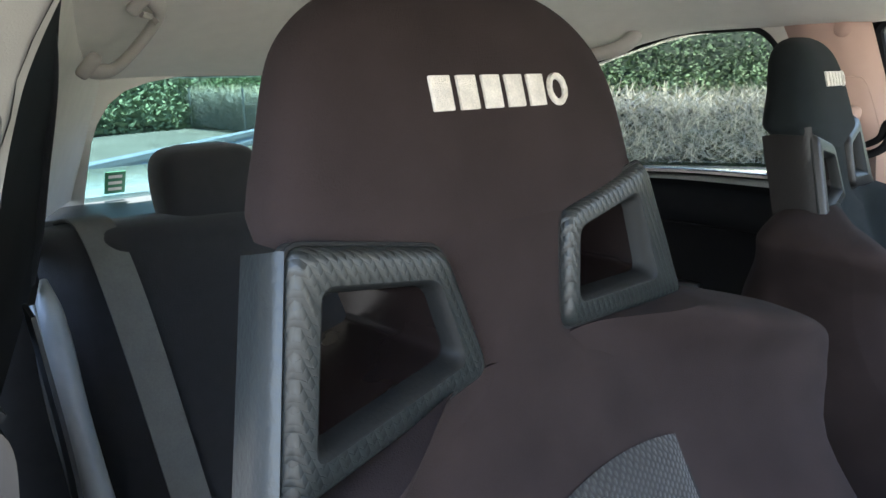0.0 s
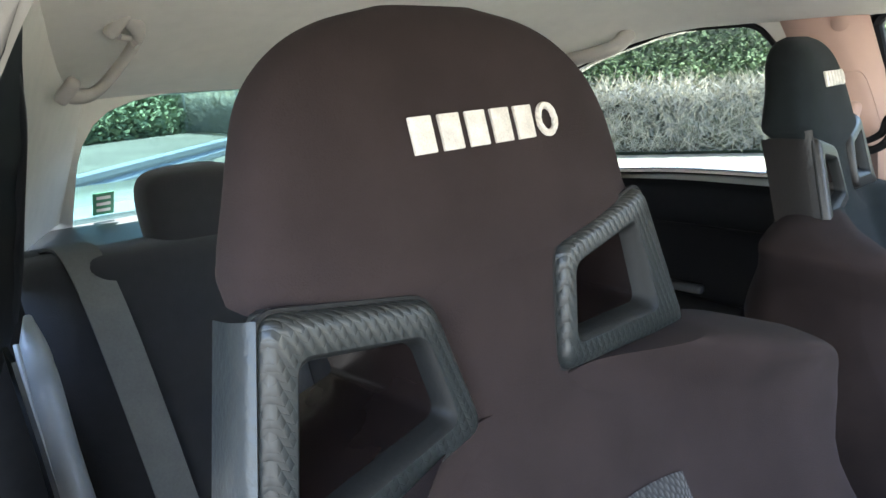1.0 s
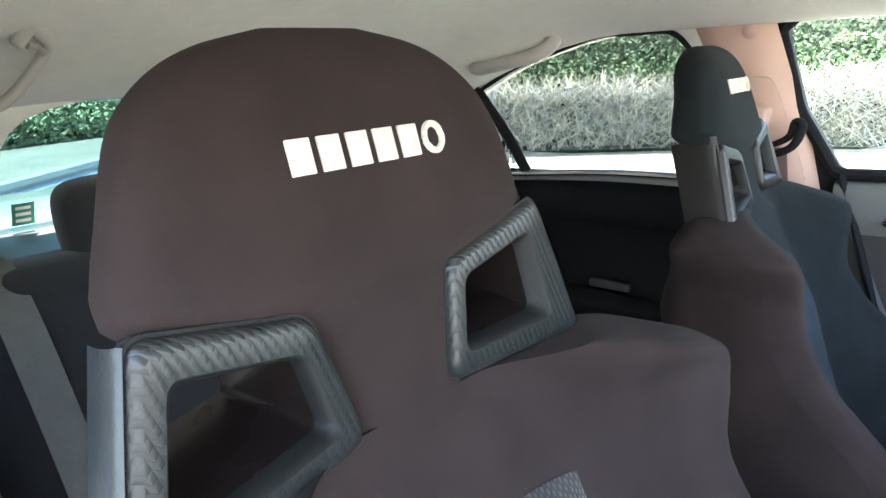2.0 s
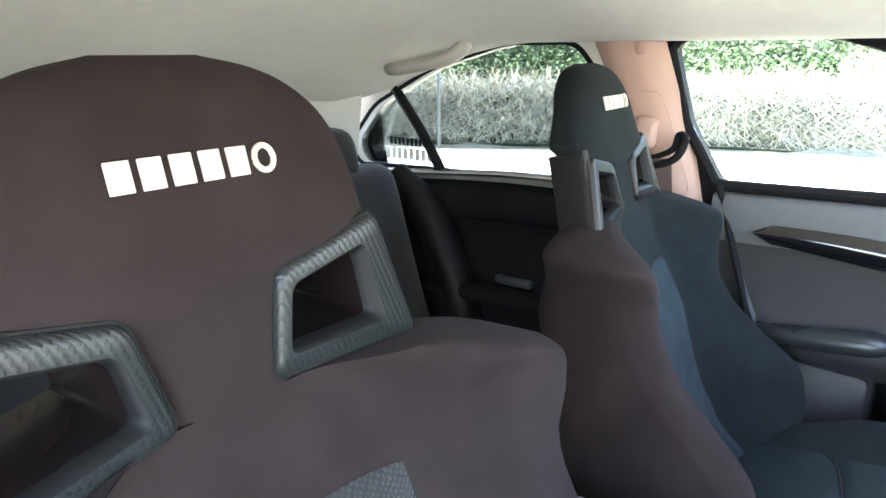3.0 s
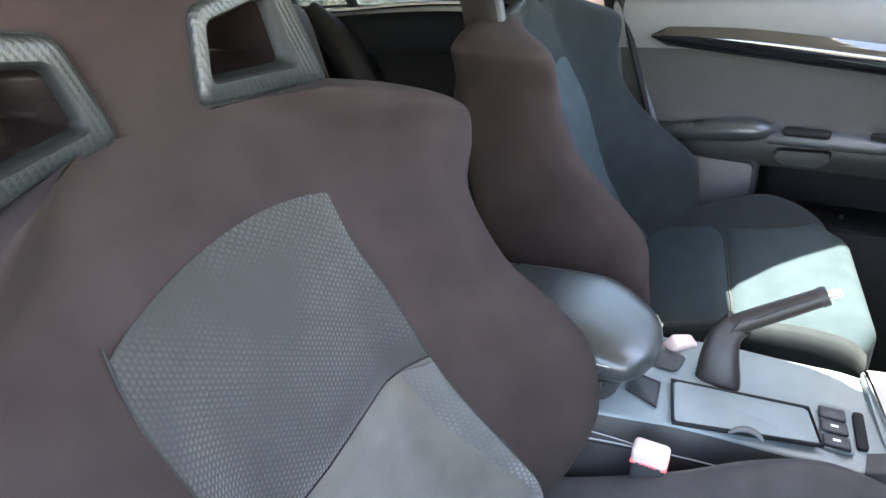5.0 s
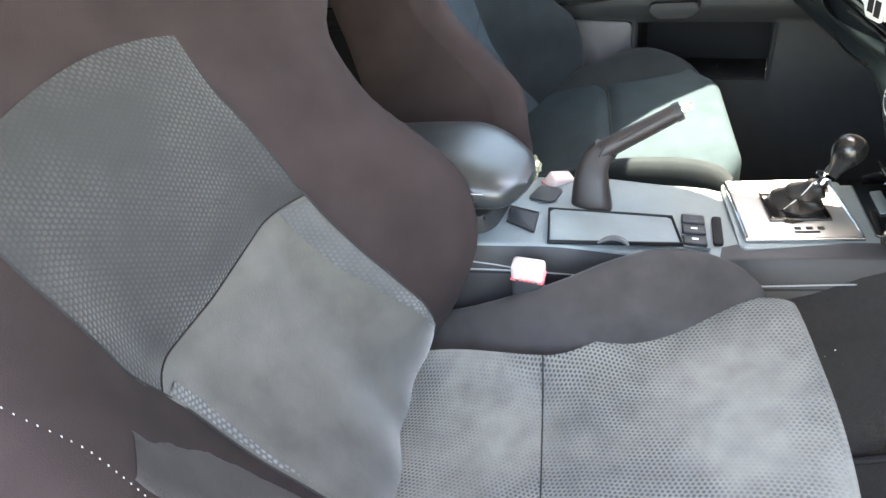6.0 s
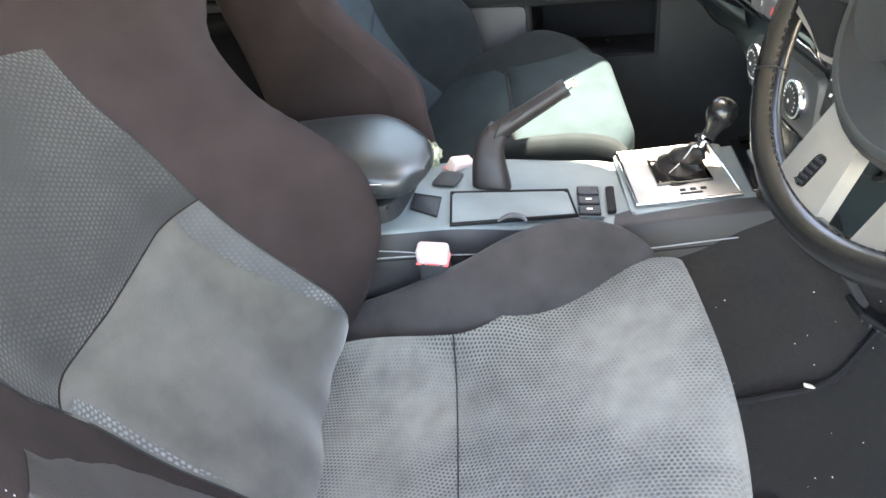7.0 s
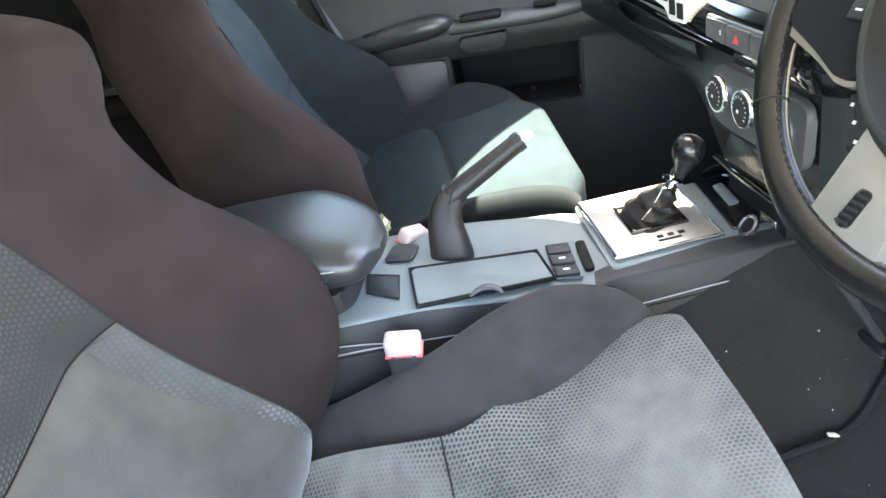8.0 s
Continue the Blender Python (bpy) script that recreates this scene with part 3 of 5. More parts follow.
# right side, behind the open driver's door: pillar, rear door, quarter
def right_side():
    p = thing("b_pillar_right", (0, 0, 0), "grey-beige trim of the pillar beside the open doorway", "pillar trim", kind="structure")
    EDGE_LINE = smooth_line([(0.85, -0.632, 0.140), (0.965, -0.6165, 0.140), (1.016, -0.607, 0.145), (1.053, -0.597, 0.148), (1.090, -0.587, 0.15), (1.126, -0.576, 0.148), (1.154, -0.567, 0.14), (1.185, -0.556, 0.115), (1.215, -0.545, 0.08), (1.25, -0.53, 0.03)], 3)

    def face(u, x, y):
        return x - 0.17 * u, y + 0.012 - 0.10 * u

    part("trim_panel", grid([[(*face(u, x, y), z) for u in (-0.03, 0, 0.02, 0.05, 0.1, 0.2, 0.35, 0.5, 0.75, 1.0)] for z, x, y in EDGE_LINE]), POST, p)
    part("trim_seam", tube([(-0.610, 0.112, 1.150), (-0.594, 0.122, 1.146), (-0.586, 0.130, 1.137), (-0.585, 0.132, 1.125), (-0.594, 0.131, 1.090), (-0.602, 0.128, 1.050), (-0.613, 0.122, 1.000), (-0.622, 0.118, 0.95)], 0.0018, 6), BELT, p)
    FRONT = [(0.93, -0.622, 0.150), (1.0, -0.610, 0.157), (1.09, -0.588, 0.162), (1.15, -0.569, 0.152), (1.20, -0.552, 0.108), (1.24, -0.535, 0.05)]
    REARWARD = [(0.93, -0.500, 0.55), (0.955, -0.500, 0.53), (1.01, -0.500, 0.475), (1.08, -0.500, 0.41), (1.146, -0.500, 0.34), (1.20, -0.515, 0.25), (1.24, -0.525, 0.14)]
    rows = []
    for z in np.linspace(0.93, 1.23, 16):
        a, b = Vector(along(FRONT, z)), Vector(along(REARWARD, z))
        rows.append([(*a.lerp(b, u), z) for u in np.linspace(0, 1, 6)])
    part("door_frame", grid(rows), RUBBER, p, "dark door frame behind the pillar")
    part("door_seal", tube([(-0.510, 0.53, 0.945), (-0.510, 0.46, 1.01), (-0.510, 0.395, 1.08), (-0.511, 0.325, 1.146), (-0.524, 0.235, 1.20)], [0.011, 0.011, 0.010, 0.008, 0.003], 10), BLACK, p)
    d = thing("door_3", (0, 0, 0), "closed rear door with dark panel on the driver's side", "car door", kind="structure")
    part("door_panel", grid([[(x - 0.04 + 0.06 * ease(0.3, 0.95, y), y, z) for x, z in smooth_line([(-0.575, 0.955), (-0.56, 0.94), (-0.56, 0.90), (-0.575, 0.80), (-0.55, 0.72), (-0.57, 0.60), (-0.575, FLOOR)], 4)] for y in np.linspace(0.17, 0.98, 14)]), DEEP, d)
    part("sill_strip", tube([(-0.606, 0.18, 0.952), (-0.604, 0.35, 0.95), (-0.57, 0.60, 0.945), (-0.53, 0.9, 0.94)], 0.009, 8, flat=0.6), BLACK, d)
    part("seat_belt_guide", strip([(-0.535, 0.40, 0.95), (-0.53, 0.36, 0.80), (-0.53, 0.34, 0.60)], 0.03, 0.004, (0, 1, 0.2)), SHELL, d)
    c = thing("c_pillar_right", (0, 0, 0), "beige trim of the rear pillar beside the rear glass", "pillar trim", kind="structure")
    part("trim_panel", grid([[(-0.560 + 0.015 * f + (0.240 + 0.105 * f) * (0.35 * u + 0.65 * u * u), 0.36 - 0.31 * f + (0.68 + 0.25 * f) * u, 0.945 + 0.31 * f) for u in np.linspace(0.22, 1, 11)] for f in np.linspace(0, 1, 9)]), LINING, c)
    c = thing("c_pillar_left", (0, 0, 0), "beige trim of the rear pillar beside the rear glass", "pillar trim", kind="structure")
    part("trim_panel", grid([[(0.63 - 0.05 * f - (0.22 - 0.03 * f) * u, 0.86 + 0.20 * u - 0.10 * f, 0.90 + 0.34 * f) for u in np.linspace(0, 1, 11)] for f in np.linspace(0, 1, 9)]), LINING, c)


right_side()

# rear: parcel shelf, glass and the surround
solo("rear_shelf", box((1.15, 0.42, 0.02), (0.05, 0.90, 0.925), 0.006), GREYP, "grey parcel shelf under the rear glass", "parcel shelf", "structure")
solo("wall_rear", box((1.3, 0.04, 0.72), (0, 1.06, 0.56)), BLACK, "black panel behind the rear seat", "panel", "structure")
solo("trim_rear_surround", prism([(-0.306, -0.02), (-0.301, 0.05), (-0.297, 0.10), (-0.292, 0.15), (-0.284, 0.185), (-0.266, 0.222), (-0.242, 0.245), (-0.205, 0.260), (-0.15, 0.271), (-0.02, 0.282), (0.15, 0.285), (0.15, 0.34), (-0.44, 0.34), (-0.44, -0.02)], 0.004, pose(0, 1.052, 0.913, 116, 0, 0)), LINING, "beige trim rounding the corner of the rear glass", "pillar trim", "structure", smooth=False)
RG = rounded([(-0.36, 0.0), (0.50, 0.0), (0.44, 0.27), (-0.27, 0.27)], 0.05)
solo("window_3", prism(RG, 0.004, pose(0, 1.06, 0.915, 116, 0, 0)), TINT, "green tinted rear window glass", "window", "structure", smooth=False).visible_shadow = False
for k, line in enumerate(([(-0.36, 0), (-0.27, 0.27)], [(0.50, 0), (0.44, 0.27)])):
    solo("trim_rear_glass", tube([pose(0, 1.06, 0.915, 116) @ Vector((x, y, 0)) for x, y in line], 0.012, 8), RUBBER, "black edge of the rear glass", "window seal", "structure")
solo("boot_lid", box((1.1, 0.5, 0.03), (0.05, 1.36, 0.915), 0.01), PAINT, "pale painted boot lid behind the rear glass", "boot lid")


def rear_bench():
    b = thing("rear_bench", (0, 0, 0), "black cloth rear bench with rounded shoulders", "rear seat")
    table = [(0.42, 0.46), (0.60, 0.52), (0.80, 0.585), (0.92, 0.62), (0.955, 0.64), (0.968, 0.67), (0.965, 0.72)]
    for name, x0, x1 in (("outer_backrest", -0.47, -0.12), ("middle_backrest", -0.118, 0.14), ("outer_backrest", 0.142, 0.56)):
        rows = []
        for z, y in smooth_line(table, 5):
            rows.append([(x0 + (x1 - x0) * u, y + 0.035 * abs(2 * u - 1) ** 6 - 0.018 * math.sin(math.pi * u), z - 0.014 * abs(2 * u - 1) ** 8) for u in np.linspace(0, 1, 17)])
        part(name, grid(rows), REAR, b)
    part("cushion", grid([[(x, y, 0.50 - 0.06 * ease(0.15, 0.02, y) - 0.01 * math.cos(x * 12)) for x in np.linspace(-0.52, 0.58, 24)] for y in np.linspace(0.0, 0.55, 12)]), REAR, b)
    # Pale base colour paints the window highlight on this bolster and its welt.
    part("side_bolster", tube([(-0.487, 0.555, 0.935), (-0.492, 0.53, 0.905), (-0.493, 0.525, 0.86), (-0.495, 0.50, 0.80), (-0.495, 0.465, 0.735), (-0.495, 0.43, 0.66), (-0.495, 0.40, 0.56)], [0.004, 0.014, 0.019, 0.020, 0.020, 0.022, 0.024], 12, 5), BOLSTER_LIT, b, "vinyl side bolster coloured pale to paint its highlight")
    part("bolster_welt", tube([(-0.512, 0.50, 0.925), (-0.515, 0.47, 0.86), (-0.517, 0.43, 0.78), (-0.517, 0.38, 0.68)], 0.0028, 8), BOLSTER_LIT, b)
    part("side_bolster", tube([(0.565, 0.66, 0.95), (0.575, 0.58, 0.86), (0.575, 0.50, 0.72), (0.575, 0.45, 0.55)], [0.02, 0.04, 0.04, 0.03], 12, 5), HIDE, b)


rear_bench()


def rear_headrest(x):
    h = thing("rear_headrest", (x, 0.68, 0.96), "black cloth rear headrest with rounded corners", "headrest", "rear headrests")
    rows = []
    for z, w, d in smooth_line([(-0.035, 0.068, 0.03), (-0.01, 0.077, 0.042), (0.035, 0.080, 0.048), (0.072, 0.076, 0.045), (0.090, 0.062, 0.036), (0.097, 0.036, 0.02)], 4):
        rows.append([(w * math.copysign(abs(math.cos(a)) ** 0.45, math.cos(a)), d * math.copysign(abs(math.sin(a)) ** 0.6, math.sin(a)) + 0.2 * z, z) for a in (2 * math.pi * k / 28 for k in range(28))])
    part("pad", grid(rows, close=True, cap=True), REAR, h)
    for s in (-1, 1):
        part("post", tube([(s * 0.045, 0, -0.06), (s * 0.045, 0, 0.0)], 0.006, 8), CHROME, h)


rear_headrest(-0.225)
rear_headrest(0.36)
belt = thing("rear_seat_belt", (0, 0, 0), "grey rear seat belt hanging over the bench", "seat belt")
part("webbing", strip([(-0.40, 0.80, 0.945), (-0.40, 0.70, 0.972), (-0.398, 0.635, 0.957), (-0.392, 0.565, 0.85), (-0.375, 0.49, 0.62), (-0.365, 0.44, 0.47)], 0.046, 0.003, (1, 0, 0)), BELT, belt)
part("belt_guide", box((0.075, 0.05, 0.012), (-0.40, 0.765, 0.953), 0.004), BLACK, belt, "black belt guide on the shelf")


# ---- bucket seats ----
LEAN_BACK = 0.267
BACK = smooth_line([(0.46, 0.225, 0.010), (0.54, 0.250, 0.076), (0.60, 0.254, 0.110), (0.655, 0.272, 0.131), (0.71, 0.288, 0.128), (0.76, 0.268, 0.109), (0.81, 0.256, 0.070), (0.86, 0.288, 0.034), (0.90, 0.333, 0.036), (0.93, 0.333, 0.049), (0.947, 0.306, 0.058), (0.958, 0.280, 0.062), (0.967, 0.256, 0.060), (0.976, 0.228, 0.050), (0.993, 0.157, 0.034)], 4)
BACK_FAR = smooth_line([(0.46, 0.219, 0.025), (0.54, 0.246, 0.090), (0.60, 0.271, 0.122), (0.655, 0.280, 0.129), (0.71, 0.251, 0.130), (0.76, 0.231, 0.090), (0.81, 0.220, 0.052), (0.86, 0.205, 0.042), (0.90, 0.209, 0.057), (0.93, 0.227, 0.072), (0.947, 0.239, 0.076), (0.958, 0.240, 0.070), (0.967, 0.230, 0.056), (0.976, 0.212, 0.036), (0.993, 0.155, 0.010)], 4)


def centre(z):
    return (z - 1.15) * LEAN_BACK


OUTBOARD = {"side": 1.0, "back": BACK}


def back_front(x, z):
    """The y of the backrest's front at x, z: a shallow dish between two raised wings."""
    w, f = along(OUTBOARD["back"], z)
    u = min(1.0, abs(x) / w)
    lean_in = OUTBOARD["side"] * (x < 0) * ease(0.86, 0.62, z)
    wing = f * (1 + 0.22 * lean_in) * ease(0.30 - 0.14 * lean_in, 0.88 - 0.16 * lean_in, u)
    roll = 0.04 * max(0.0, (u - 0.88) / 0.12) ** 3
    bulge = 0.026 * ease(0.48, 0.66, z) * ease(0.97, 0.82, z)
    lumbar = OUTBOARD["side"] * along([(-0.22, 0.06), (-0.15, 0.11), (-0.05, 0.125), (0.02, 0.105), (0.10, 0.065), (0.16, 0.025), (0.20, 0.0)], x)[0] * ease(0.67, 0.50, z)
    return centre(z) - bulge - wing + roll - lumbar


FAR = pose(0.352, 0.045, -0.002, 0, 0, 4.5) @ Matrix.Diagonal((0.88, 1, 1, 1))


def far_cushion(s):
    """The passenger cushion: a pad that rises to the front between two rounded bolsters."""
    back = FAR.inverted()

    def put(name, bm, material, label=""):
        bm.transform(back)
        return part(name, bm, material, s, label)

    def at(u, v):
        rear = Vector((0.215, -0.17, 0.497)).lerp(Vector((0.53, -0.09, 0.535)), u)
        front = Vector((0.262, -0.524, 0.574)).lerp(Vector((0.530, -0.448, 0.634)), u) + Vector((0, 0.022, -0.010)) * ease(0.80, 1.0, u) + Vector((0, 0.024, -0.012)) * ease(0.16, 0.0, u)
        p = rear.lerp(front, v)
        p.z += 0.020 * math.sin(math.pi * v) - 0.012 * math.sin(math.pi * u) * (1 - v)
        return p

    def skin(v0, v1, lip=False):
        rows = []
        for v in np.linspace(v0, v1, 16):
            e = ease(v0, v0 + 0.03, v) * (1.0 if lip else ease(v1, v1 - 0.03, v))
            rows.append([tuple(at(u, v) + Vector((0, 0, 0.006 * e))) for u in np.linspace(0, 1, 21)])
        for k in range(1, 9) if lip else ():
            a = math.pi / 2 * min(1.0, k / 5)
            drop = 0.026 * (1 - math.cos(a)) + max(0, k - 5) * 0.035
            rows.append([tuple(at(u, 1.0) + Vector((0.12, -0.99, 0)) * 0.024 * math.sin(a) + Vector((0, 0, 0.006 - drop))) for u in np.linspace(0, 1, 21)])
        return grid(rows)

    put("cushion_rear", skin(0.0, 0.545), CUSHION, "dark plush rear cushion panel")
    put("cushion_front", skin(0.55, 1.0, True), CUSHION, "dark plush front cushion panel")
    put("cushion_seam", tube([at(u, 0.5475) + Vector((0, 0, 0.001)) for u in np.linspace(0, 1, 7)], 0.0016, 6, 2), PIPING)

    def bolster(ridge, out, label):
        """A raised edge: falls gently to the pad and steeply on its outer flank."""
        rows = []
        for x, y, z, h in smooth_line(ridge, 5):
            rows.append([(x + out * dx, y, z + dz * h) for dx, dz in smooth_line([(-0.062, -1.0), (-0.040, -0.55), (-0.016, -0.12), (0.003, 0.0), (0.011, -0.10), (0.0155, -0.42), (0.0165, -1.2), (0.013, -2.6)], 4)])
        return put("thigh_bolster", grid(rows), CHARCOAL, label)

    bolster([(0.548, -0.08, 0.560, 0.02), (0.553, -0.16, 0.582, 0.030), (0.556, -0.25, 0.624, 0.040), (0.556, -0.335, 0.656, 0.044), (0.550, -0.395, 0.648, 0.040), (0.542, -0.435, 0.626, 0.030), (0.534, -0.458, 0.596, 0.022)], 1, "tall charcoal outer bolster")
    bolster([(0.205, -0.17, 0.530, 0.030), (0.210, -0.26, 0.562, 0.036), (0.214, -0.36, 0.594, 0.040), (0.220, -0.435, 0.602, 0.040), (0.228, -0.480, 0.597, 0.036), (0.240, -0.510, 0.583, 0.030), (0.250, -0.528, 0.560, 0.024)], -1, "low charcoal inner bolster")


def bucket_seat(thick=0.0):
    OUTBOARD["side"], OUTBOARD["back"] = 1.0 - thick, BACK_FAR if thick else BACK
    s = thing("bucket_seat", (0, 0, 0), "black suede bucket seat with grey knitted centre and open plastic wings", "car seat", "front bucket seats")
    # backrest: front with bolsters, closed behind
    rows = []
    for z in np.concatenate([np.linspace(0.46, 0.94, 80), [0.944, 0.948, 0.952, 0.956, 0.963, 0.969, 0.975, 0.980, 0.985, 0.989, 0.993]]):
        w, f = along(OUTBOARD["back"], z)
        deep = along([(0.46, 0.07), (0.60, 0.085), (0.75, 0.115), (0.85, 0.128), (0.95, 0.075), (0.993, 0.04)], z)[0] if thick else 0.085 - 0.05 * ease(0.9, 0.99, z)
        front = [(w * u, back_front(w * u, z), z) for u in np.sin(np.linspace(-math.pi / 2, math.pi / 2, 81))]
        rear = [(w * 0.985 * math.cos(a), centre(z) + 0.012 + deep * math.sin(a) ** (0.38 if thick else 0.6), z) for a in np.linspace(0.12, math.pi - 0.12, 17)]
        # the outboard shoulder falls away below the wing
        rows.append([(x, y, h - (1 - thick) * 0.030 * ease(0.08, 0.165, -x) * ease(0.84, 0.97, h)) for x, y, h in front + rear])
    back = part("backrest", grid(rows, close=True, cap=True), SUEDE, s)
    if thick:  # charcoal face, with the brown suede kept on the inboard flank
        back.data.materials.append(CHARCOAL)
        for f in back.data.polygons:
            f.material_index = 1 if f.center.x > -0.155 + 0.02 * ease(0.6, 0.9, f.center.z) else 0
    # knitted centre of the backrest: an upper panel with an arched top, and a lower one
    def half(z, side=1.0):
        if thick:
            return along([(0.46, 0.185), (0.56, 0.150), (0.64, 0.112), (0.72, 0.080), (0.80, 0.068), (0.87, 0.060), (0.90, 0.056), (0.92, 0.05)], z)[0]
        if side < 0:
            return along([(0.46, 0.020), (0.52, 0.040), (0.575, 0.056), (0.613, 0.068), (0.655, 0.077), (0.70, 0.095), (0.72, 0.108), (0.743, 0.114), (0.80, 0.123), (0.838, 0.129), (0.878, 0.121)], z)[0]
        return along([(0.46, 0.235), (0.534, 0.202), (0.555, 0.190), (0.60, 0.173), (0.64, 0.160), (0.68, 0.150), (0.73, 0.137), (0.76, 0.128), (0.82, 0.118), (0.866, 0.110), (0.905, 0.112)], z)[0]

    def insert(z0, z1, arch=0.0, lift=0.004):
        out = []
        for v in np.linspace(0, 1, 22):
            row = []
            for u in np.linspace(-1, 1, 33):
                z = z0 + (z1 + arch * (1 - u * u) - z0) * v + (0.035 if u > 0 else 0.016) * u * ((1 - v) if arch else v) + (0.014 * u * v if arch else 0.0)
                x = half(min(z, 0.905), u) * u
                edge = 1 - ease(0.0, 0.10, 1 - abs(u)) * ease(0, 0.04, v) * ease(0, 0.04, 1 - v)
                row.append((x, back_front(x, z) - lift * (1 - edge) - 0.0012, z))
            out.append(row)
        return grid(out)

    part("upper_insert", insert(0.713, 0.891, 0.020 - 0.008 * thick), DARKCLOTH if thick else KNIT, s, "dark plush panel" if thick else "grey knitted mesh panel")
    part("lower_insert", insert(0.455, 0.712, lift=0.005), DARKCLOTH if thick else PLUSH, s, "dark plush panel" if thick else "worn grey plush panel")
    for sg in (-1, 1):
        part("insert_piping", tube([(sg * half(z, sg), back_front(sg * half(z, sg), z) - 0.001, z) for z in np.linspace(0.48, 0.885, 14)], 0.0011, 6, 3), PIPING, s)
        if not thick:
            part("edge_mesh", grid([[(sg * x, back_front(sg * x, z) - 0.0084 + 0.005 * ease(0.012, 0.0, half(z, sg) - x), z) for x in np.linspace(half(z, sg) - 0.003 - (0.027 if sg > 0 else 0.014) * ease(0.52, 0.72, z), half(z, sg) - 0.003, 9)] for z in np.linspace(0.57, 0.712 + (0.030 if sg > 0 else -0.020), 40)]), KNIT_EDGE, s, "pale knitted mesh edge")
    if not thick:
        part("cross_seam", tube([(half(z, u) * u, back_front(half(z, u) * u, z) - 0.002, z) for u, z in ((v, 0.7125 + (0.035 if v > 0 else 0.016) * v) for v in np.linspace(-1, 1, 13))], 0.0006, 6, 2), SUEDE, s)
    # head section, swept back, and the neck between the openings
    HEAD = [(1.050, 0.148, 0.034), (1.085, 0.1465, 0.040), (1.11, 0.1432, 0.043), (1.14, 0.1365, 0.044), (1.165, 0.124, 0.041), (1.185, 0.102, 0.034), (1.198, 0.074, 0.024), (1.2065, 0.035, 0.012)]
    if thick:
        HEAD = [(1.056, 0.149, 0.036), (1.070, 0.149, 0.044), (1.085, 0.147, 0.046), (1.11, 0.142, 0.045), (1.14, 0.131, 0.043), (1.16, 0.117, 0.040), (1.176, 0.096, 0.034), (1.187, 0.070, 0.024), (1.193, 0.035, 0.012)]
    rows = []
    for z, w, d in smooth_line(HEAD, 6):
        ring = []
        for k in range(80):
            a = 2 * math.pi * k / 80
            cx, sy = math.cos(a), math.sin(a)
            rear = ease(1.14, 1.07, z) if sy > 0 else 0.0  # squarer behind, where the side plates begin
            x = w * math.copysign(abs(cx) ** (0.55 - 0.25 * rear), cx)
            y = centre(z) + 0.024 + 0.74 * (d + 0.006 * rear - 0.007 * (1 - thick) * (1 - rear) * ease(1.078, 1.05, z)) * math.copysign(abs(sy) ** (0.75 - 0.40 * rear), sy)
            drop = 0.0
            if z < 1.09:
                drop = (1.09 - z) / 0.04 * (0.028 * (abs(x) / 0.15) - 0.004)
            ring.append((x + 0.006 * (1 - thick) - (0.006 + 0.004 * thick) * ease(1.15, 1.07, z) * max(0.0, -cx), y, z + drop))
        rows.append(ring)
    head = part("head_section", grid(rows, close=True, cap=True), CHARCOAL if thick else SUEDE, s)
    rows = []
    for z in np.linspace(0.965, 1.10, 20):
        w = along([(0.965, 0.12), (0.982, 0.065), (0.996, 0.047), (1.014, 0.050), (1.044, 0.060), (1.06, 0.072), (1.08, 0.105), (1.10, 0.12)], z)[0]
        rows.append([(w * math.copysign(abs(math.cos(a)) ** 0.6, math.cos(a)), centre(z) + 0.0280 + 0.030 * math.copysign(abs(math.sin(a)) ** 0.5, math.sin(a)), z) for a in (2 * math.pi * k / 24 for k in range(24))])
    part("neck", grid(rows, close=True, cap=True), CHARCOAL if thick else SUEDE, s)
    # plastic wings round the belt openings
    for sg in (-1, 1):
        outer = [(0.045, 1.066), (0.148, 1.088), (0.167, 0.988), (0.024, 0.997)] if sg > 0 else [(0.060, 1.062), (0.150, 1.078), (0.179, 0.968), (0.045, 0.993)]
        hole = [(0.055, 1.052), (0.119, 1.063), (0.120, 1.014), (0.043, 1.016)] if sg > 0 else [(0.075, 1.044), (0.137, 1.053), (0.155, 0.992), (0.069, 1.007)]
        o, h = rounded([(x * sg, z) for x, z in outer], 0.010, 4), rounded([(x * sg, z) for x, z in hole], 0.007, 4)

        def lay(loop, fwd, shrink=1.0, cx=0.0, cz=0.0):
            return [(cx + (x - cx) * shrink, centre(z) + fwd, cz + (z - cz) * shrink) for x, z in loop]

        cx, cz = sum(p[0] for p in h) / len(h), sum(p[1] for p in h) / len(h)
        def between(f):
            return [(a[0] * (1 - f) + b[0] * f, a[1] * (1 - f) + b[1] * f) for a, b in zip(o, h)]

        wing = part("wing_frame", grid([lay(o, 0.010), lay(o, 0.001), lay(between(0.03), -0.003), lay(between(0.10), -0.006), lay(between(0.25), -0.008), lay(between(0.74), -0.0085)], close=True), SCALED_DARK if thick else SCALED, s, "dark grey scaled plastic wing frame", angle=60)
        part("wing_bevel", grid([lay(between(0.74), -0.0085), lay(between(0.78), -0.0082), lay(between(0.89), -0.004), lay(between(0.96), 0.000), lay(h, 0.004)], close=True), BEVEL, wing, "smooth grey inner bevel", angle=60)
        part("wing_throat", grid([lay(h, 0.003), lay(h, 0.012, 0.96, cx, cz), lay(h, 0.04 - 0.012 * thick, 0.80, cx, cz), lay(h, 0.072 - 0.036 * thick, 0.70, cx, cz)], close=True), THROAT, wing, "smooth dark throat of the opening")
        def flank(z):
            return 0.1510 + 0.263 * (1.078 - z) if sg < 0 and not thick else 0.148 + 0.202 * (1.088 - z)

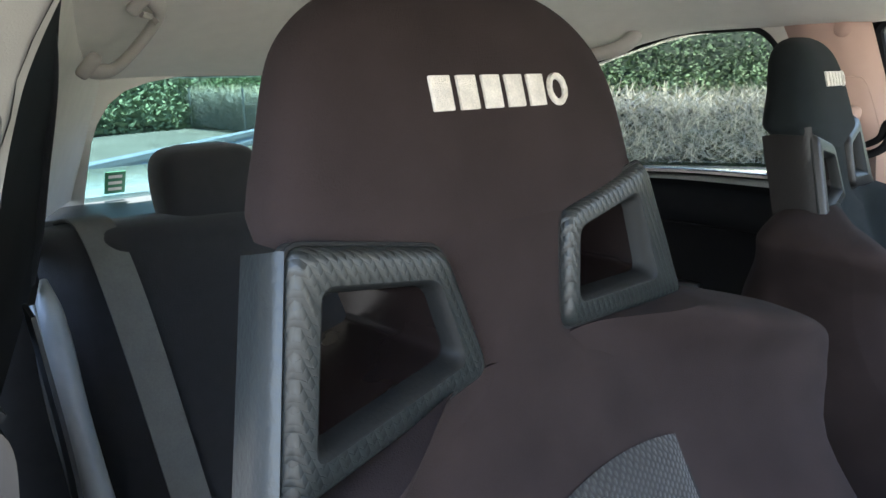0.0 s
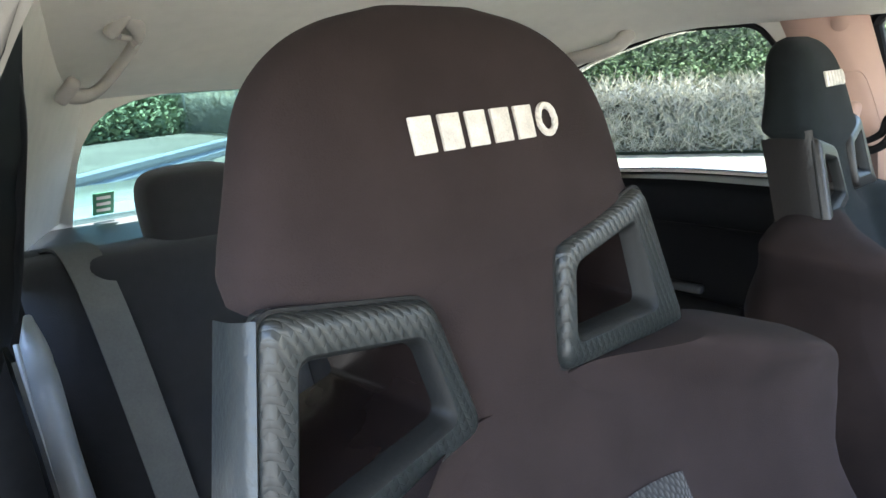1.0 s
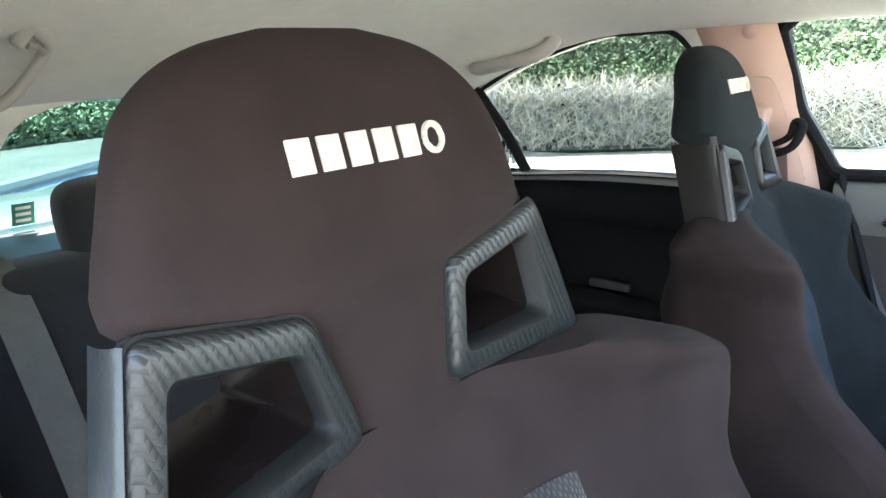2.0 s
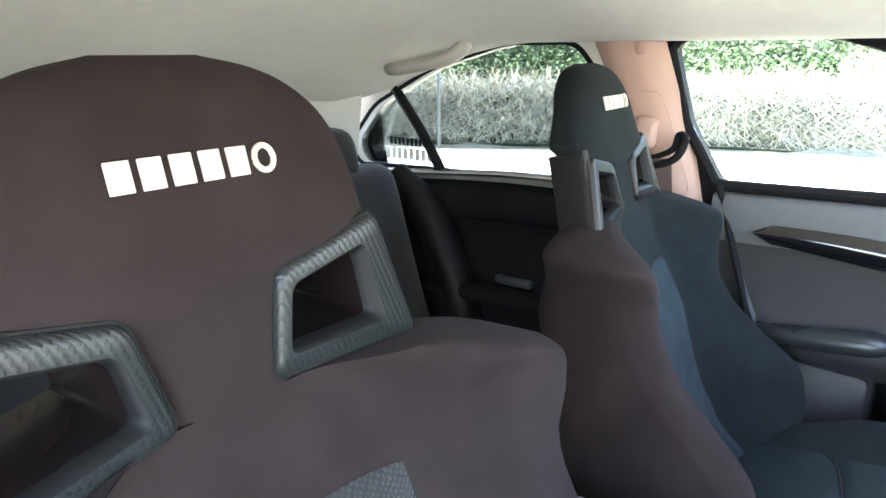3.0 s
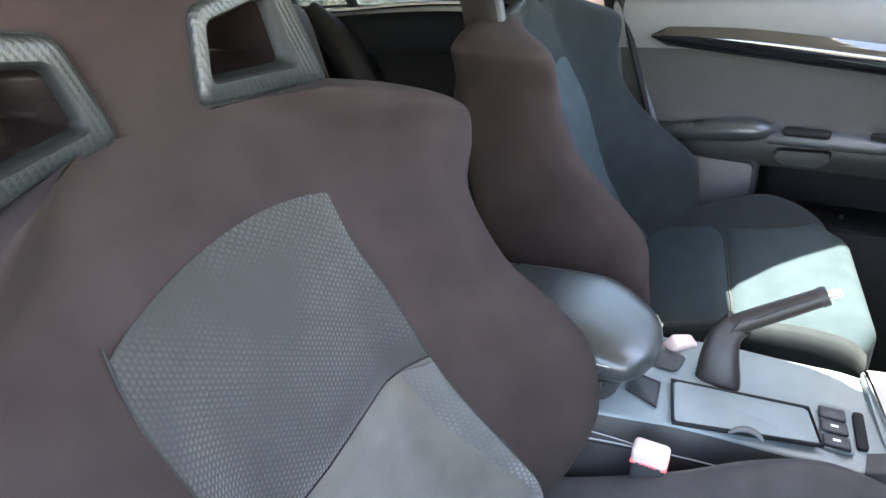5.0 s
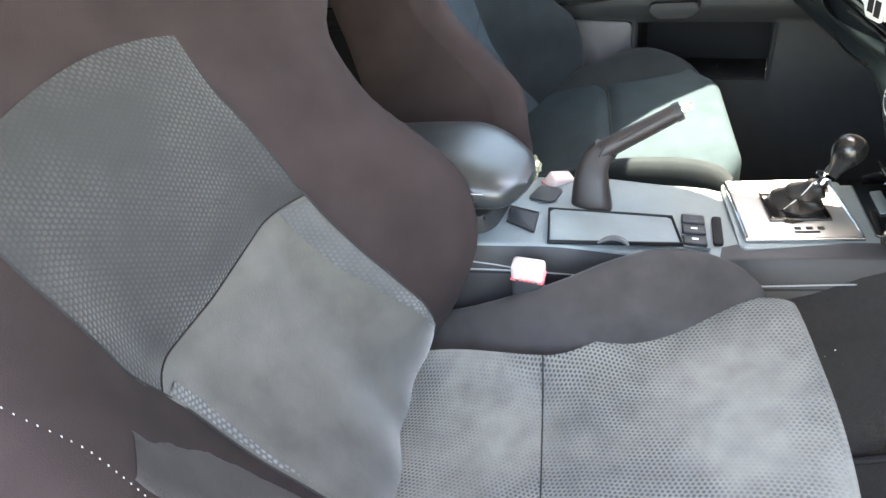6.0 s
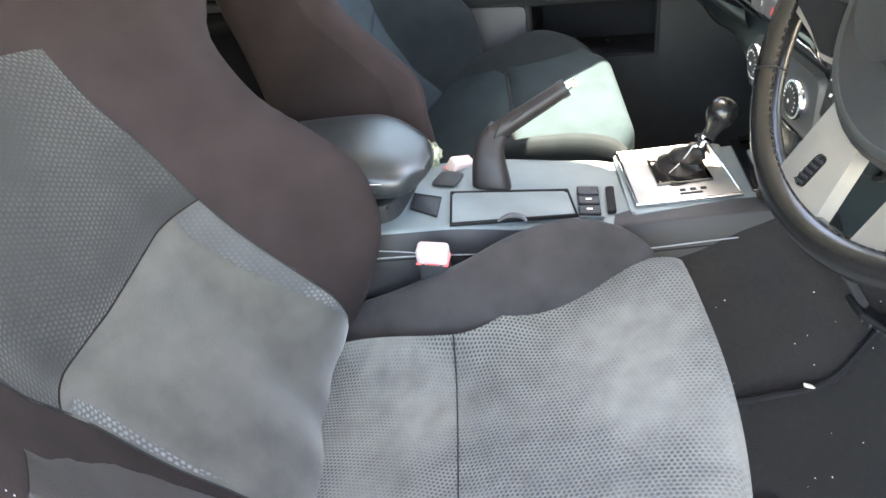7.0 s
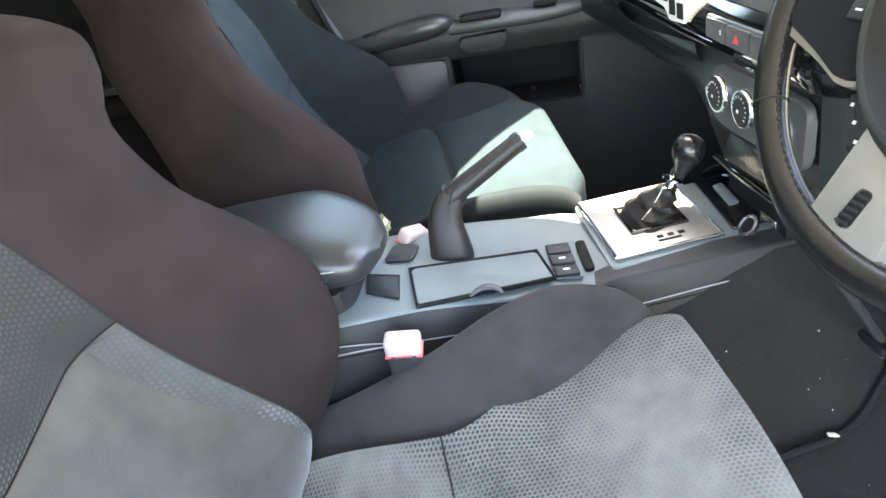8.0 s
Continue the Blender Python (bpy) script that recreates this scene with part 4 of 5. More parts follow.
        part("side_plate", grid([[(sg * (flank(z) + x), centre(z) + y, z - 0.26 * max(0.0, y) * (z - 0.935) / 0.15) for x, y in smooth_line([(0.0, -0.002), (0.0030, 0.004), (0.0030, 0.018), (-0.002, 0.044 + 0.010 * thick)], 3)] for z in np.linspace(1.086 if thick else 1.084 if sg > 0 else 1.076, 0.955 if thick or sg > 0 else 0.935, 9)]), SCALED_DARK if thick else FLANK, wing, "smooth grey side plate")
        part("edge_gap", tube([(x, y, z) for x, y, z in lay([(cx + (x - cx) * 1.012, cz + (z - cz) * 1.012) for x, z in o], 0.0005)], 0.0015, 6, 1, closed=True, curve=False), PIPING, wing, "black gap round the frame")
    # embroidered mark: six plain cream blocks in a row, the last one a ring
    mark = part("badge", box((0.0148, 0.0024, 0.0190), (-0.0455, centre(1.1405) - 0.0088, 1.1405), 0.0006, (-15, 0, 0)), CREAM, s, "cream embroidered badge of plain blocks")
    for k in range(1, 5):
        part("block", box((0.0146, 0.0024, 0.0190), (-0.0455 + 0.0196 * k, centre(1.1405) - 0.0090, 1.1405), 0.0006, (-15, 0, 0)), CREAM, mark)
    part("ring", tube([(0.0535 + 0.0075 * math.cos(a), centre(1.1405) - 0.0090 + 0.0023 * math.sin(a), 1.1405 + 0.0080 * math.sin(a)) for a in np.linspace(0, 2 * math.pi, 13)[:-1]], 0.0022, 6, 2, closed=True), CREAM, mark)
    # cushion: pad, two thigh bolsters, base
    PAD = [(-0.185, 0.478), (-0.24, 0.500), (-0.30, 0.515), (-0.40, 0.530), (-0.50, 0.556), (-0.58, 0.583), (-0.64, 0.598), (-0.664, 0.592), (-0.677, 0.574), (-0.682, 0.545), (-0.679, 0.48), (-0.667, 0.40)]

    def pad_half(y):
        return 0.178 + 0.100 * ease(-0.40, -0.585, y)

    def sway(x, y):
        """The seam across the cushion runs aslant."""
        return y + (0.28 * x - 0.03) * ease(-0.2, -0.37, y) * ease(-0.62, -0.44, y)

    def pad(y0, y1, lift):
        line = [q for q in smooth_line(PAD, 8) if y1 <= q[0] <= y0]
        out = []
        for i, (y, z) in enumerate(line):
            e = min(i, len(line) - 1 - i) / 4
            out.append([(pad_half(y) * u, sway(pad_half(y) * u, y) + 0.052 * u * u * ease(-0.45, -0.63, y), z + lift * ease(0, 1, e) * ease(0, 0.08, 1 - abs(u)) - 0.010 * (1 - u * u) + 0.03 * abs(u) ** 6 * ease(-0.57, -0.45, y) + 0.006 * ease(0.7, 1.0, abs(u)) * ease(-0.5, -0.6, y)) for u in np.linspace(-1, 1, 41)])
        return grid(out)

    if thick:
        far_cushion(s)
    else:
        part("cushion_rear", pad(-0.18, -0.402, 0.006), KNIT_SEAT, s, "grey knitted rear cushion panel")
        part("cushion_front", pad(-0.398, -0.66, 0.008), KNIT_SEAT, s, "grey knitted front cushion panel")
        part("cushion_seam", (tube([(pad_half(-0.40) * u, sway(pad_half(-0.40) * u, -0.40), 0.530 - 0.010 * (1 - u * u) + 0.03 * abs(u) ** 6) for u in np.linspace(-1, 1, 11)], 0.0009, 6, 2)), PIPING, s)
        for sg in (-1, 1):
            RIDGE = [(-0.19, 0.530, 0.19, 0.250), (-0.28, 0.562, 0.185, 0.262), (-0.37, 0.606, 0.182, 0.268), (-0.435, 0.643, 0.186, 0.274), (-0.49, 0.658, 0.214, 0.280), (-0.54, 0.645, 0.246, 0.286), (-0.572, 0.618, 0.268, 0.290), (-0.588, 0.585, 0.278, 0.290)]
            rows = []
            for y, top, inn, out in smooth_line(RIDGE, 5):
                base = 0.50
                inn_z = along([(-0.66, 0.585), (-0.58, 0.572), (-0.50, 0.545), (-0.40, 0.530), (-0.30, 0.515), (-0.18, 0.49)], y)[0] - 0.005
                sect = smooth_line([(inn - 0.004, inn_z), (inn + 0.30 * (out - inn), inn_z + 0.62 * (top - inn_z)), (inn + 0.62 * (out - inn), top), (out - 0.002, top - 0.022), (out + 0.004, (top + base) / 2), (out - 0.004, base - 0.09)], 5)
                rows.append([(sg * x, y, z) for x, z in sect])
            bol = part("thigh_bolster", grid(rows), LIT_SUEDE, s)
            part("bolster_front", (grid([[(sg * x, y, z) for x, z in ((0.262, zz), (0.290, zz - 0.002))] for y, zz in ((-0.587, 0.585), (-0.598, 0.55), (-0.595, 0.41))])), SUEDE, bol)
    part("cushion_shell", prism(rounded([(-0.258, -0.66 + 0.17 * thick), (0.258, -0.66 + 0.22 * thick), (0.258, -0.16), (-0.258, -0.16)], 0.05), 0.14, Matrix.Translation((0, 0.02, 0.30)), 0.01), BLACK, s)
    # leather rub patch and its stitched edge on the outer bolster
    if not thick:
        def seam_x(z):
            return -along([(0.50, 0.130), (0.54, 0.140), (0.62, 0.157), (0.666, 0.168), (0.697, 0.177), (0.73, 0.187), (0.758, 0.190), (0.80, 0.204), (0.86, 0.214)], z)[0]

        part("rub_patch", grid([[(x, back_front(x, z) - 0.0015 * ease(0, 0.12, v) * ease(0, 0.10, 1 - v), z) for z, x, v in ((zz, a + (seam_x(zz) + 0.004 - a) * v, v) for a, v in ((-half(zz, -1) - 0.012 - 0.03 * ease(0.58, 0.735, zz), q) for q in np.linspace(0, 1, 16)))] for zz in np.linspace(0.505, 0.735, 34)]), SCUFFED, s, "scuffed dark leather rub patch")
        stitch = None
        for z in np.linspace(0.52, 0.86, 76):
            x = seam_x(z)
            b = box((0.0006, 0.0008, 0.0015), (x, back_front(x, z) - 0.0006, z), 0.0002, seg=1)
            stitch = b if stitch is None else add(stitch, b)
        part("stitching", stitch, STITCH, s, "white stitch line")
    for sg in (-1, 1):
        part("rail", box((0.035, 0.46, 0.03), (sg * 0.20, -0.40, FLOOR + 0.02), 0.006), GREYP, s)
        part("riser", box((0.02, 0.30, 0.13), (sg * 0.20, -0.40, FLOOR + 0.095), 0.004), BLACK, s)
    return s


seat = bucket_seat()
seat.matrix_world = pose(-0.363, 0.0, 0.0)
other = bucket_seat(1.0)
other.matrix_world = FAR
for ob in other.children_recursive:  # the passenger's head section is slimmer
    if ob.name.split(".")[0] in ("head_section", "neck", "wing_frame", "wing_bevel", "wing_throat", "side_plate", "edge_gap", "badge", "block", "ring"):
        for v in ob.data.vertices:
            v.co.x = -0.150 + (v.co.x + 0.150) * (1 - 0.14 * ease(0.96, 1.02, v.co.z))
tagged(other, "black suede passenger bucket seat beside the far door", "car seat")


# ---- centre console ----
console = thing("centre_console", (0, 0, 0), "cool grey plastic centre console between the front seats", "centre console")


def slant(y):
    """The console runs aslant towards the passenger's side as it goes forward."""
    return 0.25 * (-0.35 - y)


def top_z(y):
    return along([(-0.76, 0.604), (-0.66, 0.606), (-0.545, 0.604), (-0.525, 0.598), (-0.49, 0.606), (-0.35, 0.624), (-0.22, 0.626), (-0.10, 0.60)], y)[0]


prof = smooth_line([(-0.094, -0.42), (-0.091, -0.16), (-0.084, -0.055), (-0.080, -0.030), (-0.073, -0.007), (-0.062, 0.0), (0.0, 0.0), (0.088, 0.0), (0.104, -0.006), (0.111, -0.022), (0.112, -0.16), (0.112, -0.42)], 5)
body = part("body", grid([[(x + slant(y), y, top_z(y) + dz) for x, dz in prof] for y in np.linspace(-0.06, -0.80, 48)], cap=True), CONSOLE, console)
# Driver-side faces take a much darker plastic, painting in the console's shaded side.
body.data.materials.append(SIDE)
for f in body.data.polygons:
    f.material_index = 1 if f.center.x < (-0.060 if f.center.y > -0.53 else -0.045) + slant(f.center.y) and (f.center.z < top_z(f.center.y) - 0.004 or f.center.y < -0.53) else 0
# Pale tubes paint the sky's glint along the groove and joint.
part("side_groove", tube([(-0.0815 + slant(y), y, top_z(y) - d) for y, d in ((-0.14, 0.030), (-0.25, 0.032), (-0.36, 0.034), (-0.46, 0.030), (-0.56, 0.030), (-0.66, 0.028), (-0.78, 0.026))], 0.0009, 6), GROOVE_GLINT, console)
part("side_joint", tube([(-0.0815 + slant(y), y, z) for y, z in ((-0.262, 0.606), (-0.30, 0.600), (-0.335, 0.592))], 0.0008, 6), GROOVE_GLINT, console)
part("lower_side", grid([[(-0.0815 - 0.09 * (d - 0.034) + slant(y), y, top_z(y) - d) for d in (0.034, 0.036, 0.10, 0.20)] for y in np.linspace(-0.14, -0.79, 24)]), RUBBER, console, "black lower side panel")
part("side_panel_gap", tube([(-0.0825 + slant(-0.685), -0.685, 0.575), (-0.0875 + slant(-0.675), -0.675, 0.52), (-0.0935 + slant(-0.67), -0.67, 0.45)], 0.0014, 6), RUBBER, console)
LID = [(-0.005, -0.338, 0.630), (0.030, -0.472, 0.616), (-0.022, -0.489, 0.614), (-0.070, -0.355, 0.628)]
lid = part("cup_lid", slab(LID, 0.006, 0.004, 0.0012), CONSOLE, console, "flat grey cup holder lid")
part("lid_gap", tube([(x + d, y + e, z - 0.001) for (x, y, z), d, e in zip(LID, (0.001, 0.003, 0.001, -0.003), (0.003, -0.001, -0.003, 0.001))], 0.0026, 6, 1, closed=True, curve=False), RUBBER, console)
part("lid_catch", tube([(-0.063, -0.408, 0.6275), (-0.056, -0.415, 0.6295), (-0.052, -0.424, 0.6300), (-0.054, -0.434, 0.6290), (-0.060, -0.441, 0.6265)], [0.0015, 0.0035, 0.0045, 0.0035, 0.0015], 10, 4, 0.6), GREYP, lid, "satin thumb catch")
TRAY = [(-0.004, -0.286, 0.6272), (-0.012, -0.324, 0.6272), (-0.056, -0.332, 0.6272), (-0.040, -0.294, 0.6272)]
# No hole is cut: a dark plate stands in for the tray's shade.
part("coin_tray", slab(TRAY, 0.002, 0.003, 0.0006), BLACK, console, "flat dark plate painting in the shallow coin tray's recess")
part("coin_tray_rim", tube([(x, y, z) for x, y, z in TRAY], 0.0014, 6, 1, closed=True, curve=False), SIDE, console)
# Flush dark plate painting the hollow's shade.
part("rear_hollow", slab([(0.020, -0.30, 0.628), (0.016, -0.335, 0.629), (0.052, -0.338, 0.628), (0.060, -0.305, 0.627)], 0.002, 0.008, 0.0006), BLACK, console, "flat dark plate painting in a hollow beside the hand brake")
sw = part("switch_plate", slab([(0.058, -0.482, 0.6095), (0.066, -0.512, 0.6055), (-0.010, -0.522, 0.6055), (-0.018, -0.492, 0.6095)], 0.003, 0.004, 0.001), CONSOLE, console, "grey switch panel")
for k, (x, y) in enumerate(((0.042, -0.496), (0.019, -0.500), (-0.004, -0.504))):
    b = part("switch", box((0.0185, 0.026, 0.005), (x, y, 0.6095), 0.0018, (4, 0, 10)), BLACK, sw, "black push switch")
    part("symbol", box((0.003, 0.007, 0.0005), (x, y, 0.6121), 0, (4, 0, 10)), WHITE if k else SHELL, b)
# Near-flush dark plate; its colour alone gives the slot's shaded depth.
part("card_slot", slab([(0.064, -0.515, 0.6045), (0.066, -0.525, 0.6045), (0.006, -0.534, 0.6045), (0.003, -0.524, 0.6045)], 0.004, 0.003, 0.0006), RUBBER, console, "flat dark plate painting in the card slot's depth")
part("plinth", slab([(0.145, -0.517, 0.6085), (0.182, -0.650, 0.6085), (0.040, -0.672, 0.6065), (-0.006, -0.552, 0.6065)], 0.010, 0.008, 0.003), CONSOLE, console, "grey plinth round the selector")
# open bin ahead of the selector
part("front_bin", slab([(0.190, -0.662, 0.6100), (0.212, -0.752, 0.6100), (0.075, -0.752, 0.6090), (0.052, -0.684, 0.6085)], 0.004, 0.006, 0.001), PIANO, console, "gloss black open bin")
part("bin_trim", tube([(0.186, -0.676, 0.613), (0.198, -0.700, 0.616), (0.180, -0.728, 0.617), (0.130, -0.742, 0.617), (0.085, -0.745, 0.615)], 0.0022, 8), CHROME, console, "thin chrome bin trim")
# Pale sliver standing in for a reflection on the bin's gloss.
part("bin_insert", slab([(0.150, -0.682, 0.6125), (0.156, -0.694, 0.6125), (0.104, -0.702, 0.6122), (0.098, -0.690, 0.6122)], 0.0015, 0.002, 0.0005), CONSOLE, console)
# selector plate, gaiter and lever
shift = thing("gear_selector", pose(0.089, -0.597, 0.6095, 0, -1, 15), "silver gear selector plate with leather gaiter and round knob", "gear lever")
part("plate", prism(rounded([(-0.065, -0.058), (0.065, -0.058), (0.065, 0.058), (-0.065, 0.058)], 0.006), 0.003, Matrix.Translation((0, 0, 0)), 0.001), SPOKE, shift, "brushed silver plate")
part("plate_rim", tube([(-0.066, -0.059, 0.002), (0.066, -0.059, 0.002), (0.066, 0.059, 0.002), (-0.066, 0.059, 0.002)], 0.0026, 8, 1, closed=True, curve=False), CHROME, shift)
part("boot_frame", tube([(-0.028, -0.036, 0.004), (0.032, -0.036, 0.004), (0.032, 0.026, 0.004), (-0.028, 0.026, 0.004)], 0.003, 8, 1, closed=True, curve=False), PIANO, shift)
rows = []
for k, (r, z, dx, dy) in enumerate(smooth_line([(0.034, 0.003, 0, 0), (0.028, 0.010, 0, 0), (0.029, 0.013, 0.0, -0.002), (0.020, 0.020, 0, -0.007), (0.021, 0.024, 0, -0.010), (0.013, 0.030, 0, -0.017), (0.010, 0.035, 0, -0.022)], 3)):
    rows.append([(0.002 + dx + r * (1 + 0.13 * math.sin(5 * a + k)) * math.copysign(abs(math.cos(a)) ** 0.7, math.cos(a)), dy - 0.005 + r * 0.92 * math.copysign(abs(math.sin(a)) ** 0.7, math.sin(a)), z) for a in (2 * math.pi * j / 32 for j in range(32))])
part("gaiter", grid(rows, close=True, cap=True), HIDE, shift, "creased black leather gaiter stitched in white")
part("gaiter_stitch", tube([(-0.020, 0.012, 0.013), (-0.012, -0.006, 0.026), (-0.007, -0.018, 0.040)], 0.0008, 6), STITCH, shift)
part("collar", lathe([(0.0, 0.0), (0.011, 0.0), (0.011, 0.008), (0.007, 0.011), (0.006, 0.020), (0.014, 0.022), (0.014, 0.025), (0.006, 0.028), (0.005, 0.040), (0.0, 0.040)], 24, pose(0.002, -0.027, 0.026, 20, 0, 0) @ Matrix.Scale(0.8, 4)), CHROME, shift, "chrome collar and reverse ring")
part("knob", lathe([(0.0, 0.0), (0.008, 0.0), (0.0105, 0.010), (0.014, 0.020), (0.0195, 0.029), (0.0222, 0.038), (0.0222, 0.046), (0.0195, 0.055), (0.013, 0.061), (0.006, 0.0635), (0.0, 0.064)], 32, pose(-0.004, -0.038, 0.047, 20, 0, 0) @ Matrix.Scale(0.78, 4)), KNOB, shift, "round black leather knob")
for k in range(3):
    part("gate_mark", box((0.006, 0.007, 0.0005), (-0.045, -0.022 + 0.012 * k, 0.0032)), PIPING, shift)
part("gate_bar", box((0.004, 0.026, 0.0005), (-0.053, -0.006, 0.0032)), PIPING, shift)
# hand brake
hb = thing("hand_brake", pose(0.032, -0.378, 0.620), "dark leather hand brake lever with silver button", "hand brake")
part("boot", grid([[(dx + w * math.copysign(abs(math.cos(a)) ** 0.7, math.cos(a)), dy + d * math.copysign(abs(math.sin(a)) ** 0.7, math.sin(a)), z + 0.012 * ez * math.sin(a)) for a in (2 * math.pi * j / 28 for j in range(28))] for dx, dy, z, w, d, ez in smooth_line([(0, 0.0, -0.012, 0.0145, 0.0255, 0), (0.001, 0.0005, 0.008, 0.0140, 0.024, 0), (0.010, 0.003, 0.035, 0.013, 0.020, 0), (0.020, 0.0, 0.052, 0.0125, 0.0165, 0.4), (0.030, -0.010, 0.064, 0.0118, 0.0125, 0.8)], 4)], close=True, cap=True), BRAKE, hb, "dark leather boot")
part("grip", tube([(0.026, -0.004, 0.060), (0.034, -0.022, 0.070), (0.046, -0.056, 0.088), (0.056, -0.084, 0.103)], [0.0122, 0.0120, 0.0112, 0.0106], 18, 5), BRAKE, hb, "dark leather grip")
part("grip_collar", tube([(0.0265 + 0.0143 * math.cos(a) * 0.9, -0.006 - 0.006 * math.sin(a), 0.061 + 0.0135 * math.sin(a)) for a in [2 * math.pi * j / 12 for j in range(12)]], 0.0009, 6, 1, closed=True), PIPING, hb)
part("grip_seam", tube([(0.0235, -0.026, 0.0765), (0.0362, -0.056, 0.0935), (0.0472, -0.084, 0.1075)], 0.0006, 6), PIPING, hb)
part("tip_cap", tube([(0.0555, -0.083, 0.1025), (0.058, -0.090, 0.106)], [0.0117, 0.0112], 16, 2), BLACK, hb, "black tip collar")
part("button", tube([(0.058, -0.089, 0.106), (0.062, -0.101, 0.112)], [0.0058, 0.0052], 12, 2), CHROME, hb, "silver release button")
# arm rest box
arm = thing("arm_rest", (0, 0, 0), "padded black leather arm rest with white stitching", "arm rest")
rows = []
for y, w, top, low in smooth_line([(-0.02, 0.070, 0.694, 0.640), (-0.10, 0.084, 0.706, 0.640), (-0.20, 0.086, 0.714, 0.656), (-0.25, 0.082, 0.714, 0.660), (-0.29, 0.068, 0.708, 0.664), (-0.313, 0.050, 0.700, 0.669), (-0.325, 0.022, 0.690, 0.678)], 5):
    m, h = (top + low) / 2, (top - low) / 2
    rows.append([(-0.012 - 0.028 * ease(-0.22, -0.33, y) + w * math.copysign(abs(math.cos(a)) ** 0.5, math.cos(a)), y, m + h * math.copysign(abs(math.sin(a)) ** 0.75, math.sin(a))) for a in (2 * math.pi * j / 40 for j in range(40))])
part("pad", grid(rows, close=True, cap=True), LEATHER, arm)
part("stitch_line", tube([(-0.012 + 0.080 * math.copysign(1, -1) * f, y, z) for f, y, z in ((1.0, -0.10, 0.692), (1.05, -0.22, 0.694), (1.10, -0.272, 0.693), (1.03, -0.300, 0.692), (0.78, -0.318, 0.690), (0.5, -0.325, 0.689))], 0.0007, 6, 4), STITCH, arm, "white stitch line")
part("stitch_line", tube([(-0.012 + 0.074 * f, y, z) for f, y, z in ((1.0, -0.06, 0.690), (1.08, -0.16, 0.698), (1.06, -0.24, 0.698))], 0.0011, 6, 4), STITCH, arm, "white stitch line")
part("stitch_line", tube([(-0.012 - 0.080 * f, y, z) for f, y, z in ((1.03, -0.10, 0.684), (1.06, -0.22, 0.685), (1.10, -0.272, 0.684), (1.03, -0.299, 0.683), (0.78, -0.316, 0.681), (0.5, -0.323, 0.681))], 0.0008, 6, 4), STITCH, arm, "white stitch line")
part("box_body", prism(rounded([(-0.078, -0.02), (0.046, -0.02), (0.046, -0.282), (-0.078, -0.286)], 0.035), 0.07, Matrix.Translation((0, 0, 0.58)), 0.006), BLACK, arm)


def buckle(place, label):
    b = thing("seat_belt_buckle", place, label, "buckle", "seat belt buckles")
    part("casing", box((0.022, 0.034, 0.060), (0, 0, -0.024), 0.005), BLACK, b)
    part("mouth", box((0.020, 0.036, 0.022), (0, 0, 0.012), 0.005), PINK, b, "pale worn press face")
    part("press_rim", box((0.0208, 0.0366, 0.0014), (0, 0, 0.0030), 0.0005), RED, b, "red edge round the press face")
    for k in range(4):
        part("press_mark", box((0.001, 0.003, 0.0022), (-0.0101, -0.0065 + 0.0044 * k, 0.0048), 0.0003), RED, b)
    part("stalk", tube([(0, 0.0, -0.05), (0, 0.03, -0.14), (0, 0.05, -0.24)], 0.010, 8), BLACK, b)
    for k in range(4):
        part("mark", box((0.0005, 0.004, 0.006), (-0.0114, -0.012 + 0.007 * k, -0.036)), SHELL, b)
    return b


buckle(pose(-0.118, -0.345, 0.607, 4, -12, 4), "driver's seat belt buckle with pale worn top and red strip")
buckle(pose(0.078, -0.318, 0.615, 20, -24, 50), "passenger seat belt buckle beside the hand brake")
keys = thing("crumpled_wrapper", (0.078, -0.284, 0.640), "crumpled clear and olive wrapper tucked beside the seat", "wrapper")
rng = random.Random(4)
bm = bmesh.new()
bmesh.ops.create_icosphere(bm, subdivisions=3, radius=0.018)
for v in bm.verts:
    v.co *= 0.75 + 0.5 * noise.noise(v.co * 160)
    v.co.z *= 1.3
part("foil", bm, mat("olive_foil", (0.35, 0.36, 0.26), 0.25, metal=0.5, vary=0.5, scale=200), keys, smooth=False)


# ---- dashboard ----
# the fascia's own frame: x along it to the passenger's side, y out towards the seats, z up
dash = thing("dashboard", pose(0.003, -0.712, 0, 0, 0, 14), "black dashboard with gloss strip, vents and round climate dials", "dashboard")


def recess(s):
    """The fascia lies farther back behind the steering wheel."""
    return -0.11 * ease(-0.045, -0.12, s)


low = smooth_line([(-0.10, 0.30), (-0.10, 0.46), (-0.06, 0.56), (-0.030, 0.64), (-0.010, 0.70), (-0.006, 0.75), (-0.004, 0.785)], 4)
up = smooth_line([(-0.002, 0.836), (-0.010, 0.87), (-0.030, 0.905), (-0.07, 0.93), (-0.16, 0.94), (-0.42, 0.91)], 4)
xs = np.linspace(-0.62, 0.68, 60)
part("lower_panel", grid([[(s, d + recess(s) - 0.16 * ease(0.17, 0.26, s) * ease(0.74, 0.62, z), z) for d, z in low] for s in xs]), DECOR, dash)
part("upper_panel", grid([[(s, d + recess(s), z) for d, z in up] for s in xs]), UPPER, dash, "dark soft upper dashboard")
part("gloss_strip", grid([[(s, 0.001 + recess(s) + 0.010 * math.sin(math.pi * v), 0.784 + 0.006 * ease(0.15, 0.4, s) + 0.052 * v) for v in np.linspace(0, 1, 9)] for s in np.linspace(-0.10, 0.66, 40)]), PIANO, dash, "gloss black decor strip")
part("strip_edge", tube([(s, 0.006, 0.7865) for s in np.linspace(0.14, 0.30, 6)], 0.0012, 6), CHROME, dash, "thin chrome edge")
